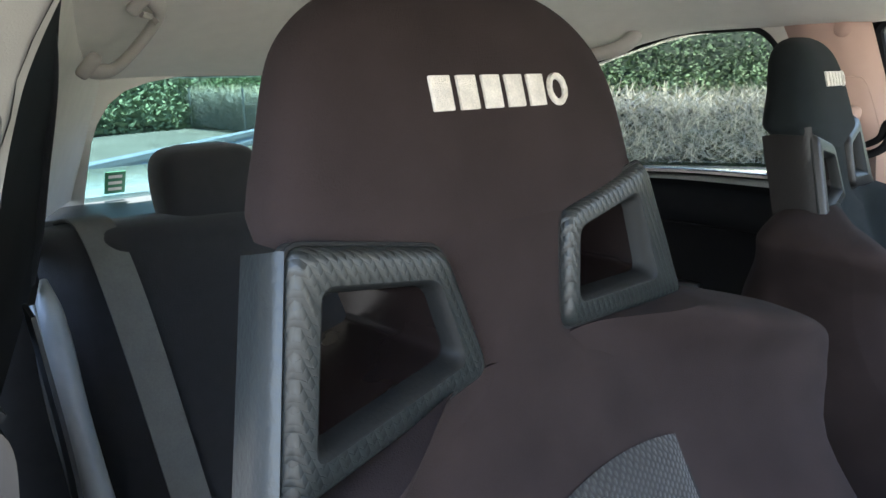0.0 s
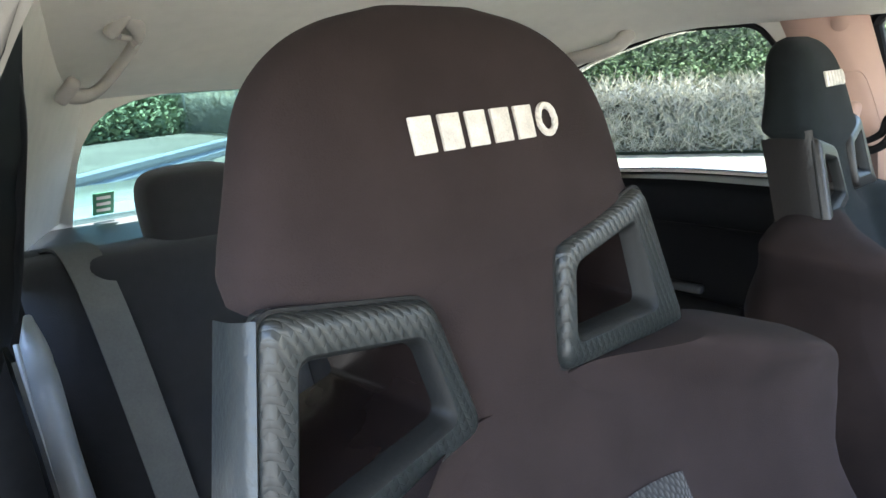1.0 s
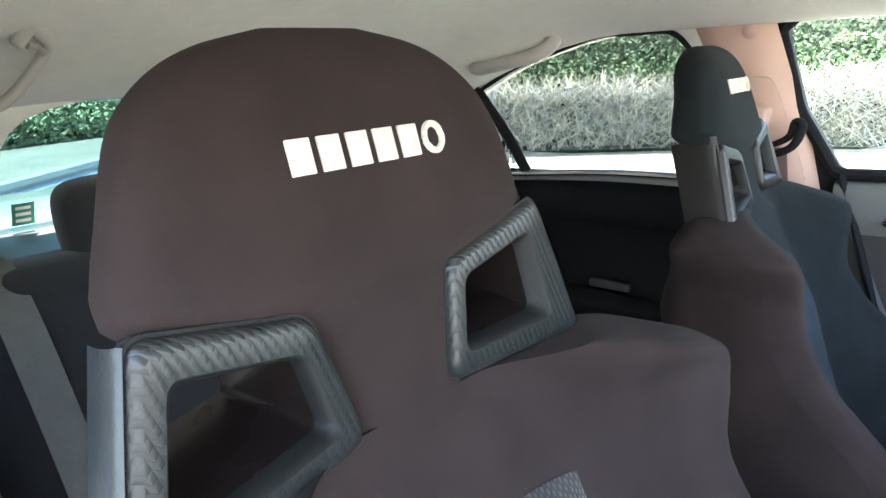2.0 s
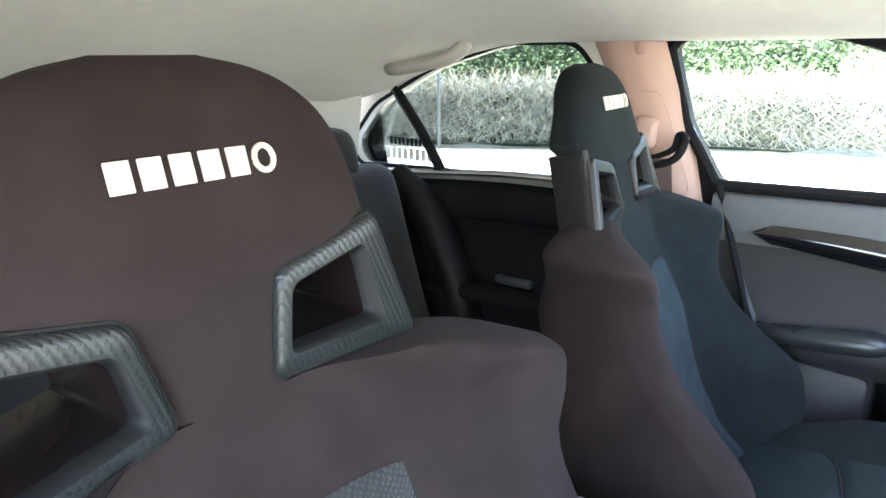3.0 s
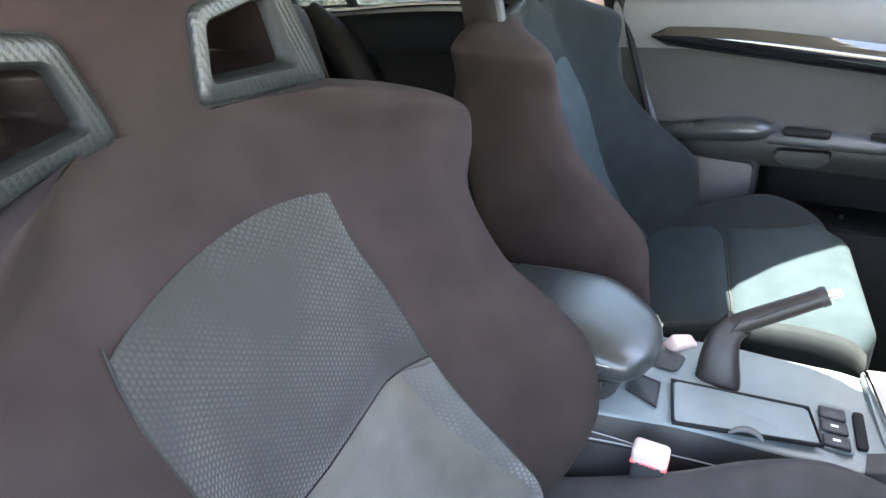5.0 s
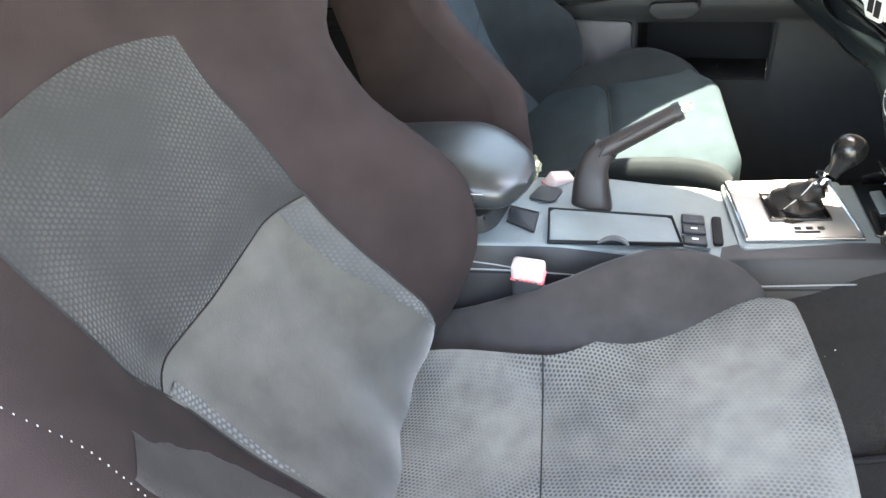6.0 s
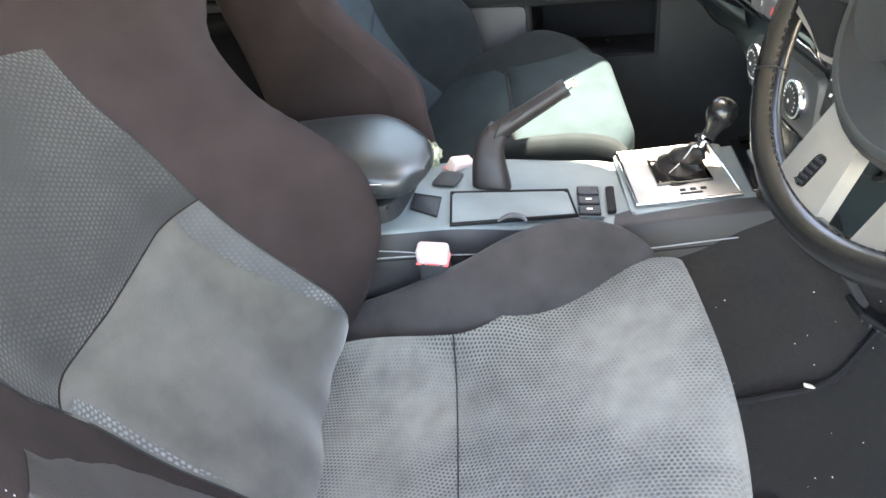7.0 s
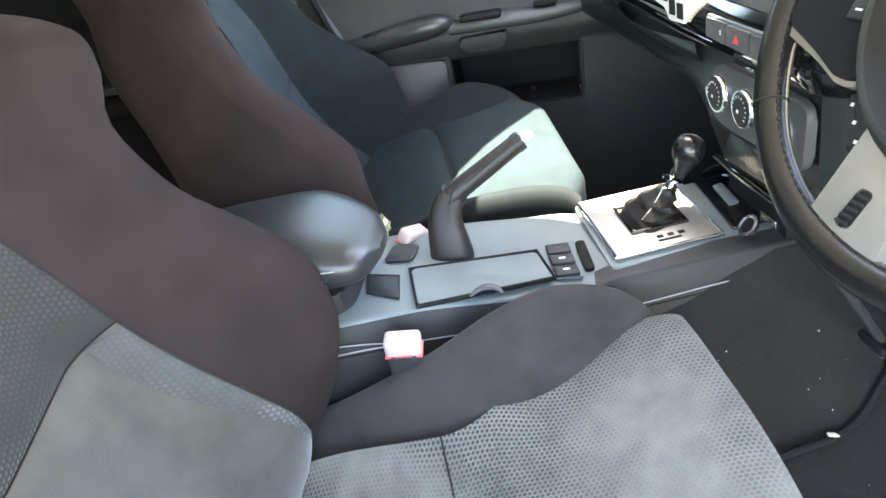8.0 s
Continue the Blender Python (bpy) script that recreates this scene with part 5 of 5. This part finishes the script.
part("side_pod", grid([[(0.175 + 0.30 * u, 0.004 + 0.022 * math.sin(math.pi * min(1, u * 1.2)) * (1 - v) - 0.03 * v * v, 0.782 + 0.006 * u - (0.045 - 0.012 * u) * v) for u in np.linspace(0, 1, 17)] for v in np.linspace(0, 1, 10)]), DECOR, dash, "dark glossy glove box shoulder")
part("glove_gap", tube([(0.19, 0.010, 0.752), (0.26, 0.012, 0.748), (0.33, 0.008, 0.750)], 0.0014, 6), RUBBER, dash)
FACE = Matrix(((1, 0, 0, 0), (0, 0, 1, 0), (0, 1, 0, 0), (0, 0, 0, 1)))


def facing(s, d, z):
    """Places an outline of (s, z) on the fascia, thickened outwards."""
    return Matrix.Translation((s, d, z)) @ FACE


panel = part("climate_panel", prism(rounded([(-0.045, 0.712), (0.118, 0.710), (0.140, 0.728), (0.138, 0.752), (0.112, 0.775), (-0.045, 0.776)], 0.016, 6), 0.010, facing(0, -0.004, 0), 0.002), GREYP, dash, "grey climate control panel")
part("panel_edge", tube([(-0.045, 0.006, 0.7095), (0.05, 0.006, 0.7085), (0.116, 0.006, 0.7085), (0.137, 0.006, 0.722), (0.141, 0.006, 0.742)], 0.0011, 6, 4), CHROME, panel, "thin chrome edge")
for s in (0.107, 0.053, -0.006):
    at = facing(s, 0.006, 0.7435) @ Matrix.Rotation(0.3, 4, "Z") @ Matrix.Scale(0.84, 4)
    dial = part("dial", lathe([(0.0, 0.0), (0.0200, 0.0), (0.0190, 0.008), (0.0165, 0.010), (0.0, 0.0095)], 32, at), BLACK, panel, "black climate dial with white ticks")
    part("dial_rim", lathe([(0.0200, 0.0), (0.0245, 0.0), (0.0245, 0.005), (0.0228, 0.008), (0.0205, 0.008), (0.0200, 0.0)], 32, at), CHROME, dial, "chrome dial rim")
    for j in range(11):
        a = math.radians(-110 + 22 * j)
        part("tick", box((0.0007, 0.0028, 0.0005)), WHITE, dial).matrix_local = at @ Matrix.Rotation(a, 4, "Z") @ Matrix.Translation((0, 0.0155, 0.0103))
    part("symbol", box((0.004, 0.004, 0.0005), (0, 0, 0), 0.0), WHITE, dial).matrix_local = at @ Matrix.Translation((0.003, -0.004, 0.0100))
haz = part("hazard_panel", prism(rounded([(0.015, 0.7985), (0.128, 0.800), (0.130, 0.8225), (0.015, 0.8240)], 0.003), 0.006, facing(0, 0.006, 0), 0.0012), CONSOLE, dash, "grey switch bar")
for s0, s1 in ((0.086, 0.126), (0.040, 0.083), (0.017, 0.037)):
    part("switch_face", prism(rounded([(s0, 0.8005), (s1, 0.8015), (s1, 0.8205), (s0, 0.8215)], 0.002), 0.003, facing(0, 0.0115, 0), 0.0008), UPPER, haz)
part("hazard_sign", prism([(0.057, 0.8065), (0.068, 0.8065), (0.0625, 0.8155)], 0.0006, facing(0, 0.0146, 0)), RED, haz, "red warning triangle")
part("lamp", box((0.0018, 0.0006, 0.005), (0.094, 0.0148, 0.811)), WHITE, haz)
part("chrome_tab", box((0.012, 0.002, 0.003), (0.055, 0.004, 0.7815), 0.0008), CHROME, dash)
part("storage_bin", prism(rounded([(0.018, 0.668), (0.124, 0.662), (0.104, 0.703), (0.018, 0.705)], 0.004), 0.005, facing(0, -0.010, 0), 0.001), DECOR, dash, "dark gloss storage bin front")
part("bin_edge", box((0.030, 0.003, 0.003), (0.036, -0.003, 0.698), 0.001), CHROME, dash)
part("ash_tray", prism(rounded([(0.020, 0.600), (0.140, 0.598), (0.150, 0.648), (0.020, 0.652)], 0.008), 0.006, facing(0, -0.030, 0), 0.001), RUBBER, dash, "open dark ash tray")
part("tray_lip", tube([(0.016, -0.008, 0.654), (0.09, -0.004, 0.656), (0.148, -0.010, 0.650)], 0.0045, 10), PIANO, dash, "gloss black tray lip")
part("tray_glint", box((0.030, 0.004, 0.010), (0.050, -0.022, 0.612), 0.001), CHROME, dash)
part("lighter_ring", lathe([(0.0085, 0), (0.0125, 0), (0.0125, 0.004), (0.0085, 0.004), (0.0085, 0)], 24, pose(0.037, 0.006, 0.618, -50, 0, 0)), CHROME, dash, "chrome lighter ring")
part("lighter_plug", lathe([(0, 0), (0.0085, 0), (0.0085, 0.003), (0, 0.003)], 20, pose(0.037, 0.006, 0.618, -50, 0, 0)), RUBBER, dash)
part("stereo", prism(rounded([(-0.07, 0.843), (0.078, 0.842), (0.078, 0.925), (-0.07, 0.925)], 0.005), 0.012, facing(0, -0.022, 0), 0.002), GREYP, dash, "grey stereo surround")
part("stereo_screen", prism(rounded([(-0.06, 0.861), (0.072, 0.861), (0.072, 0.918), (-0.06, 0.918)], 0.003), 0.003, facing(0, -0.011, 0), 0.0008), SCREEN, dash, "dark stereo screen")
for k in range(7):
    part("stereo_button", box((0.010, 0.003, 0.006), (0.060 - 0.018 * k, -0.009, 0.852), 0.001), SHELL, dash)
vent = part("air_vent", prism(rounded([(0.084, 0.845), (0.150, 0.842), (0.148, 0.893), (0.084, 0.900)], 0.006), 0.014, facing(0, -0.022, 0), 0.002), SILVER, dash, "silver framed air vent")
part("vent_throat", prism(rounded([(0.090, 0.850), (0.142, 0.848), (0.141, 0.887), (0.090, 0.893)], 0.004), 0.002, facing(0, -0.0085, 0)), RUBBER, vent)
for k in range(6):
    part("louvre", box((0.050, 0.010, 0.0018), (0.116, -0.004, 0.853 + 0.0068 * k), 0.0006, (16, 0, 0)), BLACK, vent)
# die-cut sticker on the strip: unread lettering
stk = part("sticker", prism(rounded([(0.160, 0.822), (0.176, 0.803), (0.222, 0.800), (0.232, 0.812), (0.285, 0.818), (0.292, 0.838), (0.235, 0.850), (0.165, 0.846)], 0.006), 0.0012, facing(0, 0.0125, 0), 0.0004), WHITE, dash, "white die-cut sticker with dark lettering")
for s, z, w, h in ((0.274, 0.834, 0.014, 0.008), (0.256, 0.836, 0.014, 0.008), (0.238, 0.838, 0.014, 0.008), (0.220, 0.839, 0.014, 0.008), (0.202, 0.840, 0.014, 0.008), (0.184, 0.839, 0.014, 0.008), (0.262, 0.824, 0.012, 0.007), (0.246, 0.823, 0.012, 0.007), (0.230, 0.823, 0.012, 0.007), (0.211, 0.816, 0.016, 0.017), (0.190, 0.815, 0.016, 0.017)):
    part("bar", box((w, 0.0006, h), (s, 0.0141, z), 0.0, (0, 3, 0)), PIPING, stk, smooth=False)
part("column_shroud", lathe([(0.0, -0.02), (0.050, -0.02), (0.055, 0.06), (0.050, 0.12), (0.0, 0.12)], 24, pose(-0.24, -0.06, 0.87, -68, 0, 0)), BLACK, dash)
part("cover_ring", lathe([(0.036, 0.0), (0.042, 0.0), (0.040, 0.006), (0.036, 0.006), (0.036, 0.0)], 28, facing(-0.06, -0.05, 0.72)), SHELL, dash)
part("stalk", tube([(-0.24, -0.05, 0.885), (-0.12, -0.045, 0.89)], [0.007, 0.010], 10, 2), BLACK, dash)


# ---- steering wheel ----
wheel = thing("steering_wheel", pose(-0.226, -0.768, 0.894, 90 - 31.0, 0, 180 + 24.4), "black leather steering wheel with silver spokes", "steering wheel")
WR = 0.169
turn_round = np.linspace(0, 2 * math.pi, 49)[:-1]
part("rim", tube([(WR * math.cos(a), WR * math.sin(a), 0) for a in turn_round], [0.0115 + 0.0010 * abs(math.cos(2 * a)) for a in turn_round], 18, 2, closed=True), KNOB, wheel, "worn black leather rim")
teeth = None
for a in np.linspace(0, 2 * math.pi, 150)[:-1]:
    b = box((0.0012, 0.0034, 0.0020), bevel=0.0003, seg=1)
    b.transform(Matrix.Rotation(a, 4, "Z") @ Matrix.Translation((WR - 0.0106, 0, 0.0058)))
    teeth = b if teeth is None else add(teeth, b)
part("rim_stitch", teeth, PIPING, wheel, "dark stitches along the inner rim")
for a in (-2.55, -0.6, 0.55, 2.6):
    part("rim_joint", tube([((WR + 0.0122 * math.cos(t)) * math.cos(a), (WR + 0.0122 * math.cos(t)) * math.sin(a), 0.0122 * math.sin(t)) for t in np.linspace(0, 2 * math.pi, 15)[:-1]], 0.0008, 6, 1, closed=True), PIPING, wheel)
HX = 0.012
part("hub", lathe([(0.0, -0.03), (0.100, -0.03), (0.112, -0.004), (0.110, 0.008), (0.101, 0.016), (0.096, 0.014), (0.060, 0.022), (0.0, 0.025)], 48, Matrix.Translation((HX, 0, 0))), BLACK, wheel, "round black airbag cover")
part("hub_ring", tube([(HX + 0.102 * math.cos(a), 0.102 * math.sin(a), 0.0145) for a in turn_round], 0.0032, 8, 2, 0.6, closed=True), SHELL, wheel, "grey ring round the airbag cover")
part("emblem", prism(rounded([(-0.020, -0.012), (0.0, 0.020), (0.020, -0.012)], 0.003), 0.002, Matrix.Translation((HX, 0, 0.0235)), 0.0006), SILVER, wheel, "silver emblem plate")


def spoke_skin(outline, z, thick, material, parent, name, label):
    return part(name, prism(rounded(outline, 0.006), thick, Matrix.Translation((0, 0, z)), 0.0025, 3), material, parent, label)


for sg in (-1, 1):
    def flip(points):
        return [(HX * (1 + sg) + sg * -x if sg > 0 else x, y) for x, y in points]

    side = spoke_skin(flip([(-0.162, 0.030), (-0.080, 0.030), (-0.075, -0.068), (-0.092, -0.070), (-0.118, -0.058), (-0.159, -0.044)]), -0.008, 0.012, SPOKE, wheel, "side_spoke", "silver side spoke")
    pod = spoke_skin(flip([(-0.151, 0.0285), (-0.080, 0.0295), (-0.074, -0.064), (-0.091, -0.0665), (-0.1165, -0.0535), (-0.152, -0.039)]), 0.002, 0.008, RUBBER, side, "button_pod", "black button pod")
    for x, y in flip([(-0.130, 0.014), (-0.130, -0.004), (-0.110, 0.014), (-0.110, -0.006), (-0.098, -0.024)]):
        key = part("button", box((0.014, 0.012, 0.002), (x, y, 0.0105), 0.0007), BLACK, pod)
        part("mark", box((0.005, 0.0012, 0.0004), (x, y, 0.0118)), WHITE, key)
    stalk_pad = spoke_skin(flip([(-0.090, -0.070), (-0.072, -0.072), (-0.052, -0.106), (-0.070, -0.108)]), -0.016, 0.010, BLACK, wheel, "phone_pad", "black key strip with white marks")
    for x, y in flip([(-0.082, -0.078), (-0.074, -0.088), (-0.066, -0.099)]):
        part("mark", box((0.0024, 0.0024, 0.0005), (x, y, -0.0058)), WHITE, stalk_pad)
    lower = spoke_skin(flip([(-0.054, -0.084), (-0.012, -0.092), (-0.004, -0.166), (-0.030, -0.168), (-0.064, -0.156)]), -0.008, 0.013, SPOKE, wheel, "lower_spoke", "silver lower spoke")
    slot = spoke_skin(flip([(-0.037, -0.122), (-0.027, -0.123), (-0.031, -0.149), (-0.042, -0.148)]), 0.003, 0.003, RUBBER, lower, "spoke_slot", "dark ribbed slot")
    for k in range(5):
        (x, y), = flip([(-0.0325 - 0.0011 * k, -0.127 - 0.0046 * k)])
        part("rib", box((0.009, 0.0018, 0.0012), (x, y, 0.0064)), BLACK, slot)

# ---- foot wells ----
def mat_edge(y):
    """The inboard edge of the driver's mat."""
    return along([(-1.04, 0.02), (-0.86, -0.030), (-0.82, -0.045), (-0.78, -0.087), (-0.74, -0.107), (-0.67, -0.125), (-0.60, -0.128)], y)[0]


def well_z(x):
    """The driver's foot well, falling from the tunnel to the sill."""
    return along([(-0.66, 0.345), (-0.40, 0.375), (-0.22, 0.410), (-0.14, 0.438), (-0.105, 0.456), (-0.07, 0.496), (-0.035, 0.545), (0.02, 0.60)], x)[0]


solo("wall_tunnel", grid([[(x, y, well_z(x)) for x in np.linspace(-0.66, 0.02, 40)] for y in np.linspace(-0.58, -1.12, 12)]), CARPET, "worn grey carpet on the driver's foot well and tunnel", "carpet", "structure")
rows = []
for y in np.linspace(-0.645, -1.06, 24):
    e = mat_edge(y)
    rows.append([(x, y, well_z(x) + 0.010 * ease(0.0, 0.012, e - x)) for x in [e - d for d in (0.0, 0.003, 0.007, 0.012, 0.03, 0.06, 0.1, 0.16, 0.24, 0.34, 0.44)]])
mat_thing = thing("floor_mat", (0, 0, 0), "dark driver's floor mat with a bound edge", "floor mat")
part("mat_top", grid(rows), MATF, mat_thing)
part("bound_edge", tube([(mat_edge(y) - 0.006, y, well_z(mat_edge(y) - 0.006) + 0.007) for y in np.linspace(-0.645, -1.05, 14)], 0.0042, 8, 3), RUBBER, mat_thing, "black bound edge")
badge = part("mat_badge", box((0.016, 0.034, 0.002), (0, 0, 0), 0.0006), RUBBER, mat_thing, "black badge with white bars")
badge.matrix_local = pose(-0.236, -0.693, well_z(-0.236) + 0.0115, 0, -10, 4)
for k in range(4):
    part("bar", box((0.010, 0.005, 0.001), (0, -0.012 + 0.008 * k, 0.0012)), WHITE, badge)
solo("floor_mat", prism(rounded([(0.12, -0.55), (0.60, -0.55), (0.60, -0.98), (0.14, -0.98)], 0.05), 0.014, Matrix.Translation((0, 0, FLOOR + 0.001)), 0.004), MATF, "dark passenger floor mat", "floor mat")
solo("wall_toe_board", grid([[(x, y, z) for y, z in ((-0.90, FLOOR), (-1.0, 0.28), (-1.10, 0.42), (-1.12, 0.75))] for x in np.linspace(-0.7, 0.7, 6)]), CARPET, "dark carpeted toe board", "toe board", "structure")
scrap = solo("paper_scrap", box((0.013, 0.005, 0.003), (0.0, 0.0, 0.0), 0.0012), PAPER, "small pale scrap lying on the floor mat", "scrap")
scrap.matrix_world = pose(-0.112, -0.742, well_z(-0.112) + 0.012, 0, -25, 105)
crumbs = bmesh.new()
rng = random.Random(3)
for k in range(55):
    r = 0.0002 + 0.0005 * rng.random() ** 2
    x, y = rng.uniform(-0.34, -0.04), rng.uniform(-1.0, -0.62)
    bmesh.ops.create_cube(crumbs, size=2 * r, matrix=pose(x, y, well_z(x) + (0.0105 if x < mat_edge(y) - 0.012 else 0.0012), 0, 0, rng.uniform(0, 90)))
solo("crumbs", crumbs, PAPER, "pale crumbs and grit on the floor mat", "crumbs", "stuff")
pedal = thing("accelerator_pedal", pose(-0.082, -0.800, 0.535, -50, 0, 14) @ Matrix.Scale(0.6, 4), "black ribbed pedal in the driver's foot well", "pedal")
part("pad", box((0.06, 0.012, 0.13), (0, 0, 0), 0.006), RUBBER, pedal)
for k in range(6):
    part("rib", box((0.05, 0.006, 0.006), (0, 0.008, -0.05 + 0.02 * k), 0.002), BLACK, pedal)
part("arm", tube([(0, -0.01, 0.05), (0.0, -0.06, 0.20)], 0.008, 8, 2), BLACK, pedal)
solo("sill_right", box((0.10, 1.7, 0.14), (-0.66, -0.35, 0.31), 0.03), PAINT, "painted door sill of the open doorway", "door sill", "structure")
solo("wall_front_left_post", tube([(0.63, -0.50, 1.25), (0.64, -0.75, 1.08), (0.65, -1.05, 0.90)], 0.04, 10), PILLAR, "beige windscreen pillar trim", "pillar trim", "structure")
solo("wall_front_right_post", tube([(-0.60, -0.62, 1.25), (-0.62, -0.85, 1.08), (-0.65, -1.10, 0.90)], 0.035, 10), PILLAR, "beige windscreen pillar trim beside the doorway", "pillar trim", "structure")

# ---- outside ----
ground = bmesh.new()
bmesh.ops.create_grid(ground, x_segments=40, y_segments=40, size=400)
solo("ground", ground, EARTH, "pale dry grass ground", "ground", "structure")
# The stretch beside the car is unseen, added to cut bounce from pale ground.
solo("road", prism([(-60, -60), (-0.62, -60), (-0.62, 1.5), (4.6, 1.5), (6.5, 16), (-60, -3)], 0.02, Matrix.Translation((0, 0, 0.005))), ASPHALT, "grey asphalt road behind the car, extended unseen beside it to cut bounced light", "road", "structure")


def bank(name, line, foot, shoulder, top, label, material, seed):
    """A rough overgrown bank along a line in plan: steep face, then a slope."""
    rows = []
    for i, (x, y, nx, ny) in enumerate(line):
        row = []
        for out, z in ((0, foot), (0.15, foot + 0.35 * (shoulder - foot)), (0.3, shoulder), (1.2, shoulder + 0.25 * (top - shoulder)), (3.0, shoulder + 0.6 * (top - shoulder)), (6.0, top)):
            d = 0.22 * noise.noise((x * 0.7 + seed, y * 0.7, out))
            row.append((x + nx * (out + d), y + ny * (out + d), z + d))
        rows.append(row)
    return solo(name, grid(rows), material, label, "bank", "structure")


def near(y):
    """The bank comes closer to the road behind the car."""
    return -2.0 * ease(1.5, 6.0, y)


side_line = [(8.6 + near(y), y, 1, 0) for y in np.linspace(-30, 30, 90)]
rear_line = [(x, 14.0 + 0.3 * x, 0, 1) for x in np.linspace(-25, 9, 40)]
bank("backdrop_bank", side_line, 0.0, 0.75, 4.2, "overgrown roadside bank beyond the windows", GREENERY, 0)
bank("backdrop_bank_rear", rear_line, 0.0, 1.2, 7.0, "wooded bank behind the road", OLIVE, 9)


def blades(count, seed, place, size, kind_fn):
    """Many small leaf or straw faces as one mesh."""
    r = random.Random(seed)
    verts, faces = [], []
    for k in range(count):
        p, wide, tall, lean = kind_fn(r)
        a = r.uniform(0, math.pi * 2)
        side = Vector((math.cos(a), math.sin(a), r.uniform(-0.4, 0.4))) * wide
        up = Vector((r.uniform(-lean, lean), r.uniform(-lean, lean), 1)).normalized() * tall
        i = len(verts)
        verts += [tuple(p - side), tuple(p + side), tuple(p + up + side * 0.5), tuple(p + up * 1.1 - side * 0.3)]
        faces.append((i, i + 1, i + 2, i + 3))
    me = bpy.data.meshes.new("blades")
    me.from_pydata(verts, [], faces)
    return me


def stuff(name, me, material, label, category):
    me.materials.append(material)
    return tagged(new(name, me), label, category, "", "stuff")


def leaf(r):
    d = r.random() ** 1.2
    y = r.uniform(-6, 21)
    return Vector((8.55 + near(y) + 0.3 + 5.5 * d, y, 0.72 + 3.3 * d ** 0.9 + r.uniform(-0.1, 0.25))), 0.013 + 0.019 * r.random(), 0.026 + 0.04 * r.random(), 2.2


def vine(r):
    y = r.uniform(-14, 22)
    z = r.uniform(0.05, 0.8)
    return Vector((8.42 + near(y) + r.uniform(-0.12, 0.15), y, z)), 0.003 + 0.005 * r.random(), 0.10 + 0.26 * r.random(), 2.6


def tree_leaf(r):
    x = r.uniform(-14, 7)
    d = r.random() ** 1.4
    return Vector((x, 13.7 + 0.3 * x + 5 * d, 0.15 + 6.1 * d + r.uniform(-0.3, 0.3))), 0.03 + 0.04 * r.random(), 0.06 + 0.09 * r.random(), 2.0


WOODY = mat("woods_mix", (0.195, 0.234, 0.150), 0.9, vary=0.7, scale=3, spec=0.1)
LEAFY = mat("leaf_mix", (0.132, 0.182, 0.095), 0.9, vary=0.7, scale=14, spec=0.1)
stuff("ivy", blades(280000, 1, None, 1, leaf), LEAFY, "dense green ivy and scrub on the bank", "ivy")
stuff("dry_vines", blades(60000, 2, None, 1, vine), STEMS, "tangled dry grey vines over the fence", "vines")
def crest(r):
    y = r.uniform(-14, 22)
    return Vector((8.5 + near(y) + r.uniform(-0.1, 0.5), y, 0.70 + r.uniform(-0.08, 0.18))), 0.005 + 0.008 * r.random(), 0.08 + 0.18 * r.random(), 1.6


stuff("dry_crest", blades(14000, 5, None, 1, crest), STRAW, "pale dry crest of cut vines", "vines")
stuff("woods", blades(70000, 3, None, 1, tree_leaf), WOODY, "dark green trees behind the road", "trees")
fence = thing("chain_link_fence", (8.25, 0, 0), "grey chain link fence with posts under dry vines", "fence")
for k in range(14):
    part("post", tube([(near(-13 + 2.6 * k), -13 + 2.6 * k, 0), (near(-13 + 2.6 * k), -13 + 2.6 * k, 0.95)], 0.025, 8, 1, curve=False), POSTM, fence)
wires = None
for k in range(2):
    b = tube([(0.02 + near(y), y, 0.08 + 0.84 * k) for y in np.linspace(-14, 22, 37)], 0.0018, 5, 1, curve=False)
    wires = b if wires is None else add(wires, b)
part("wire", wires, POSTM, fence)
rail = thing("guard_rail", (0, 0, 0), "long blue-grey steel guard rail behind the car", "guard rail")
rows = []
for f in np.linspace(0, 1, 12):
    x, y = -1.2 + 6.0 * f, 3.3 + 5.04 * f
    rows.append([(x - 0.2 * d, y - d, z) for d, z in ((0, 0.40), (0.04, 0.42), (0.04, 0.46), (0.0, 0.49), (0.04, 0.52), (0.04, 0.56), (0, 0.58))])
part("beam", grid(rows), RAILM, rail)
for k in range(6):
    part("post", box((0.08, 0.08, 0.52), (-0.8 + 1.1 * k, 3.78 + 0.924 * k, 0.26), 0.01), RAILM, rail)
sign = thing("window_sticker", pose(-0.248, 1.060, 0.915, 116, 0, 0) @ pose(0, 0.062, 0.004), "small green sticker with pale bars on the rear glass", "sticker")
part("board", box((0.036, 0.046, 0.001), (0, 0, 0)), SIGNM, sign)
for k in range(3):
    part("bar", box((0.024, 0.006, 0.001), (0, -0.013 + 0.013 * k, 0.0008)), WHITE, sign)
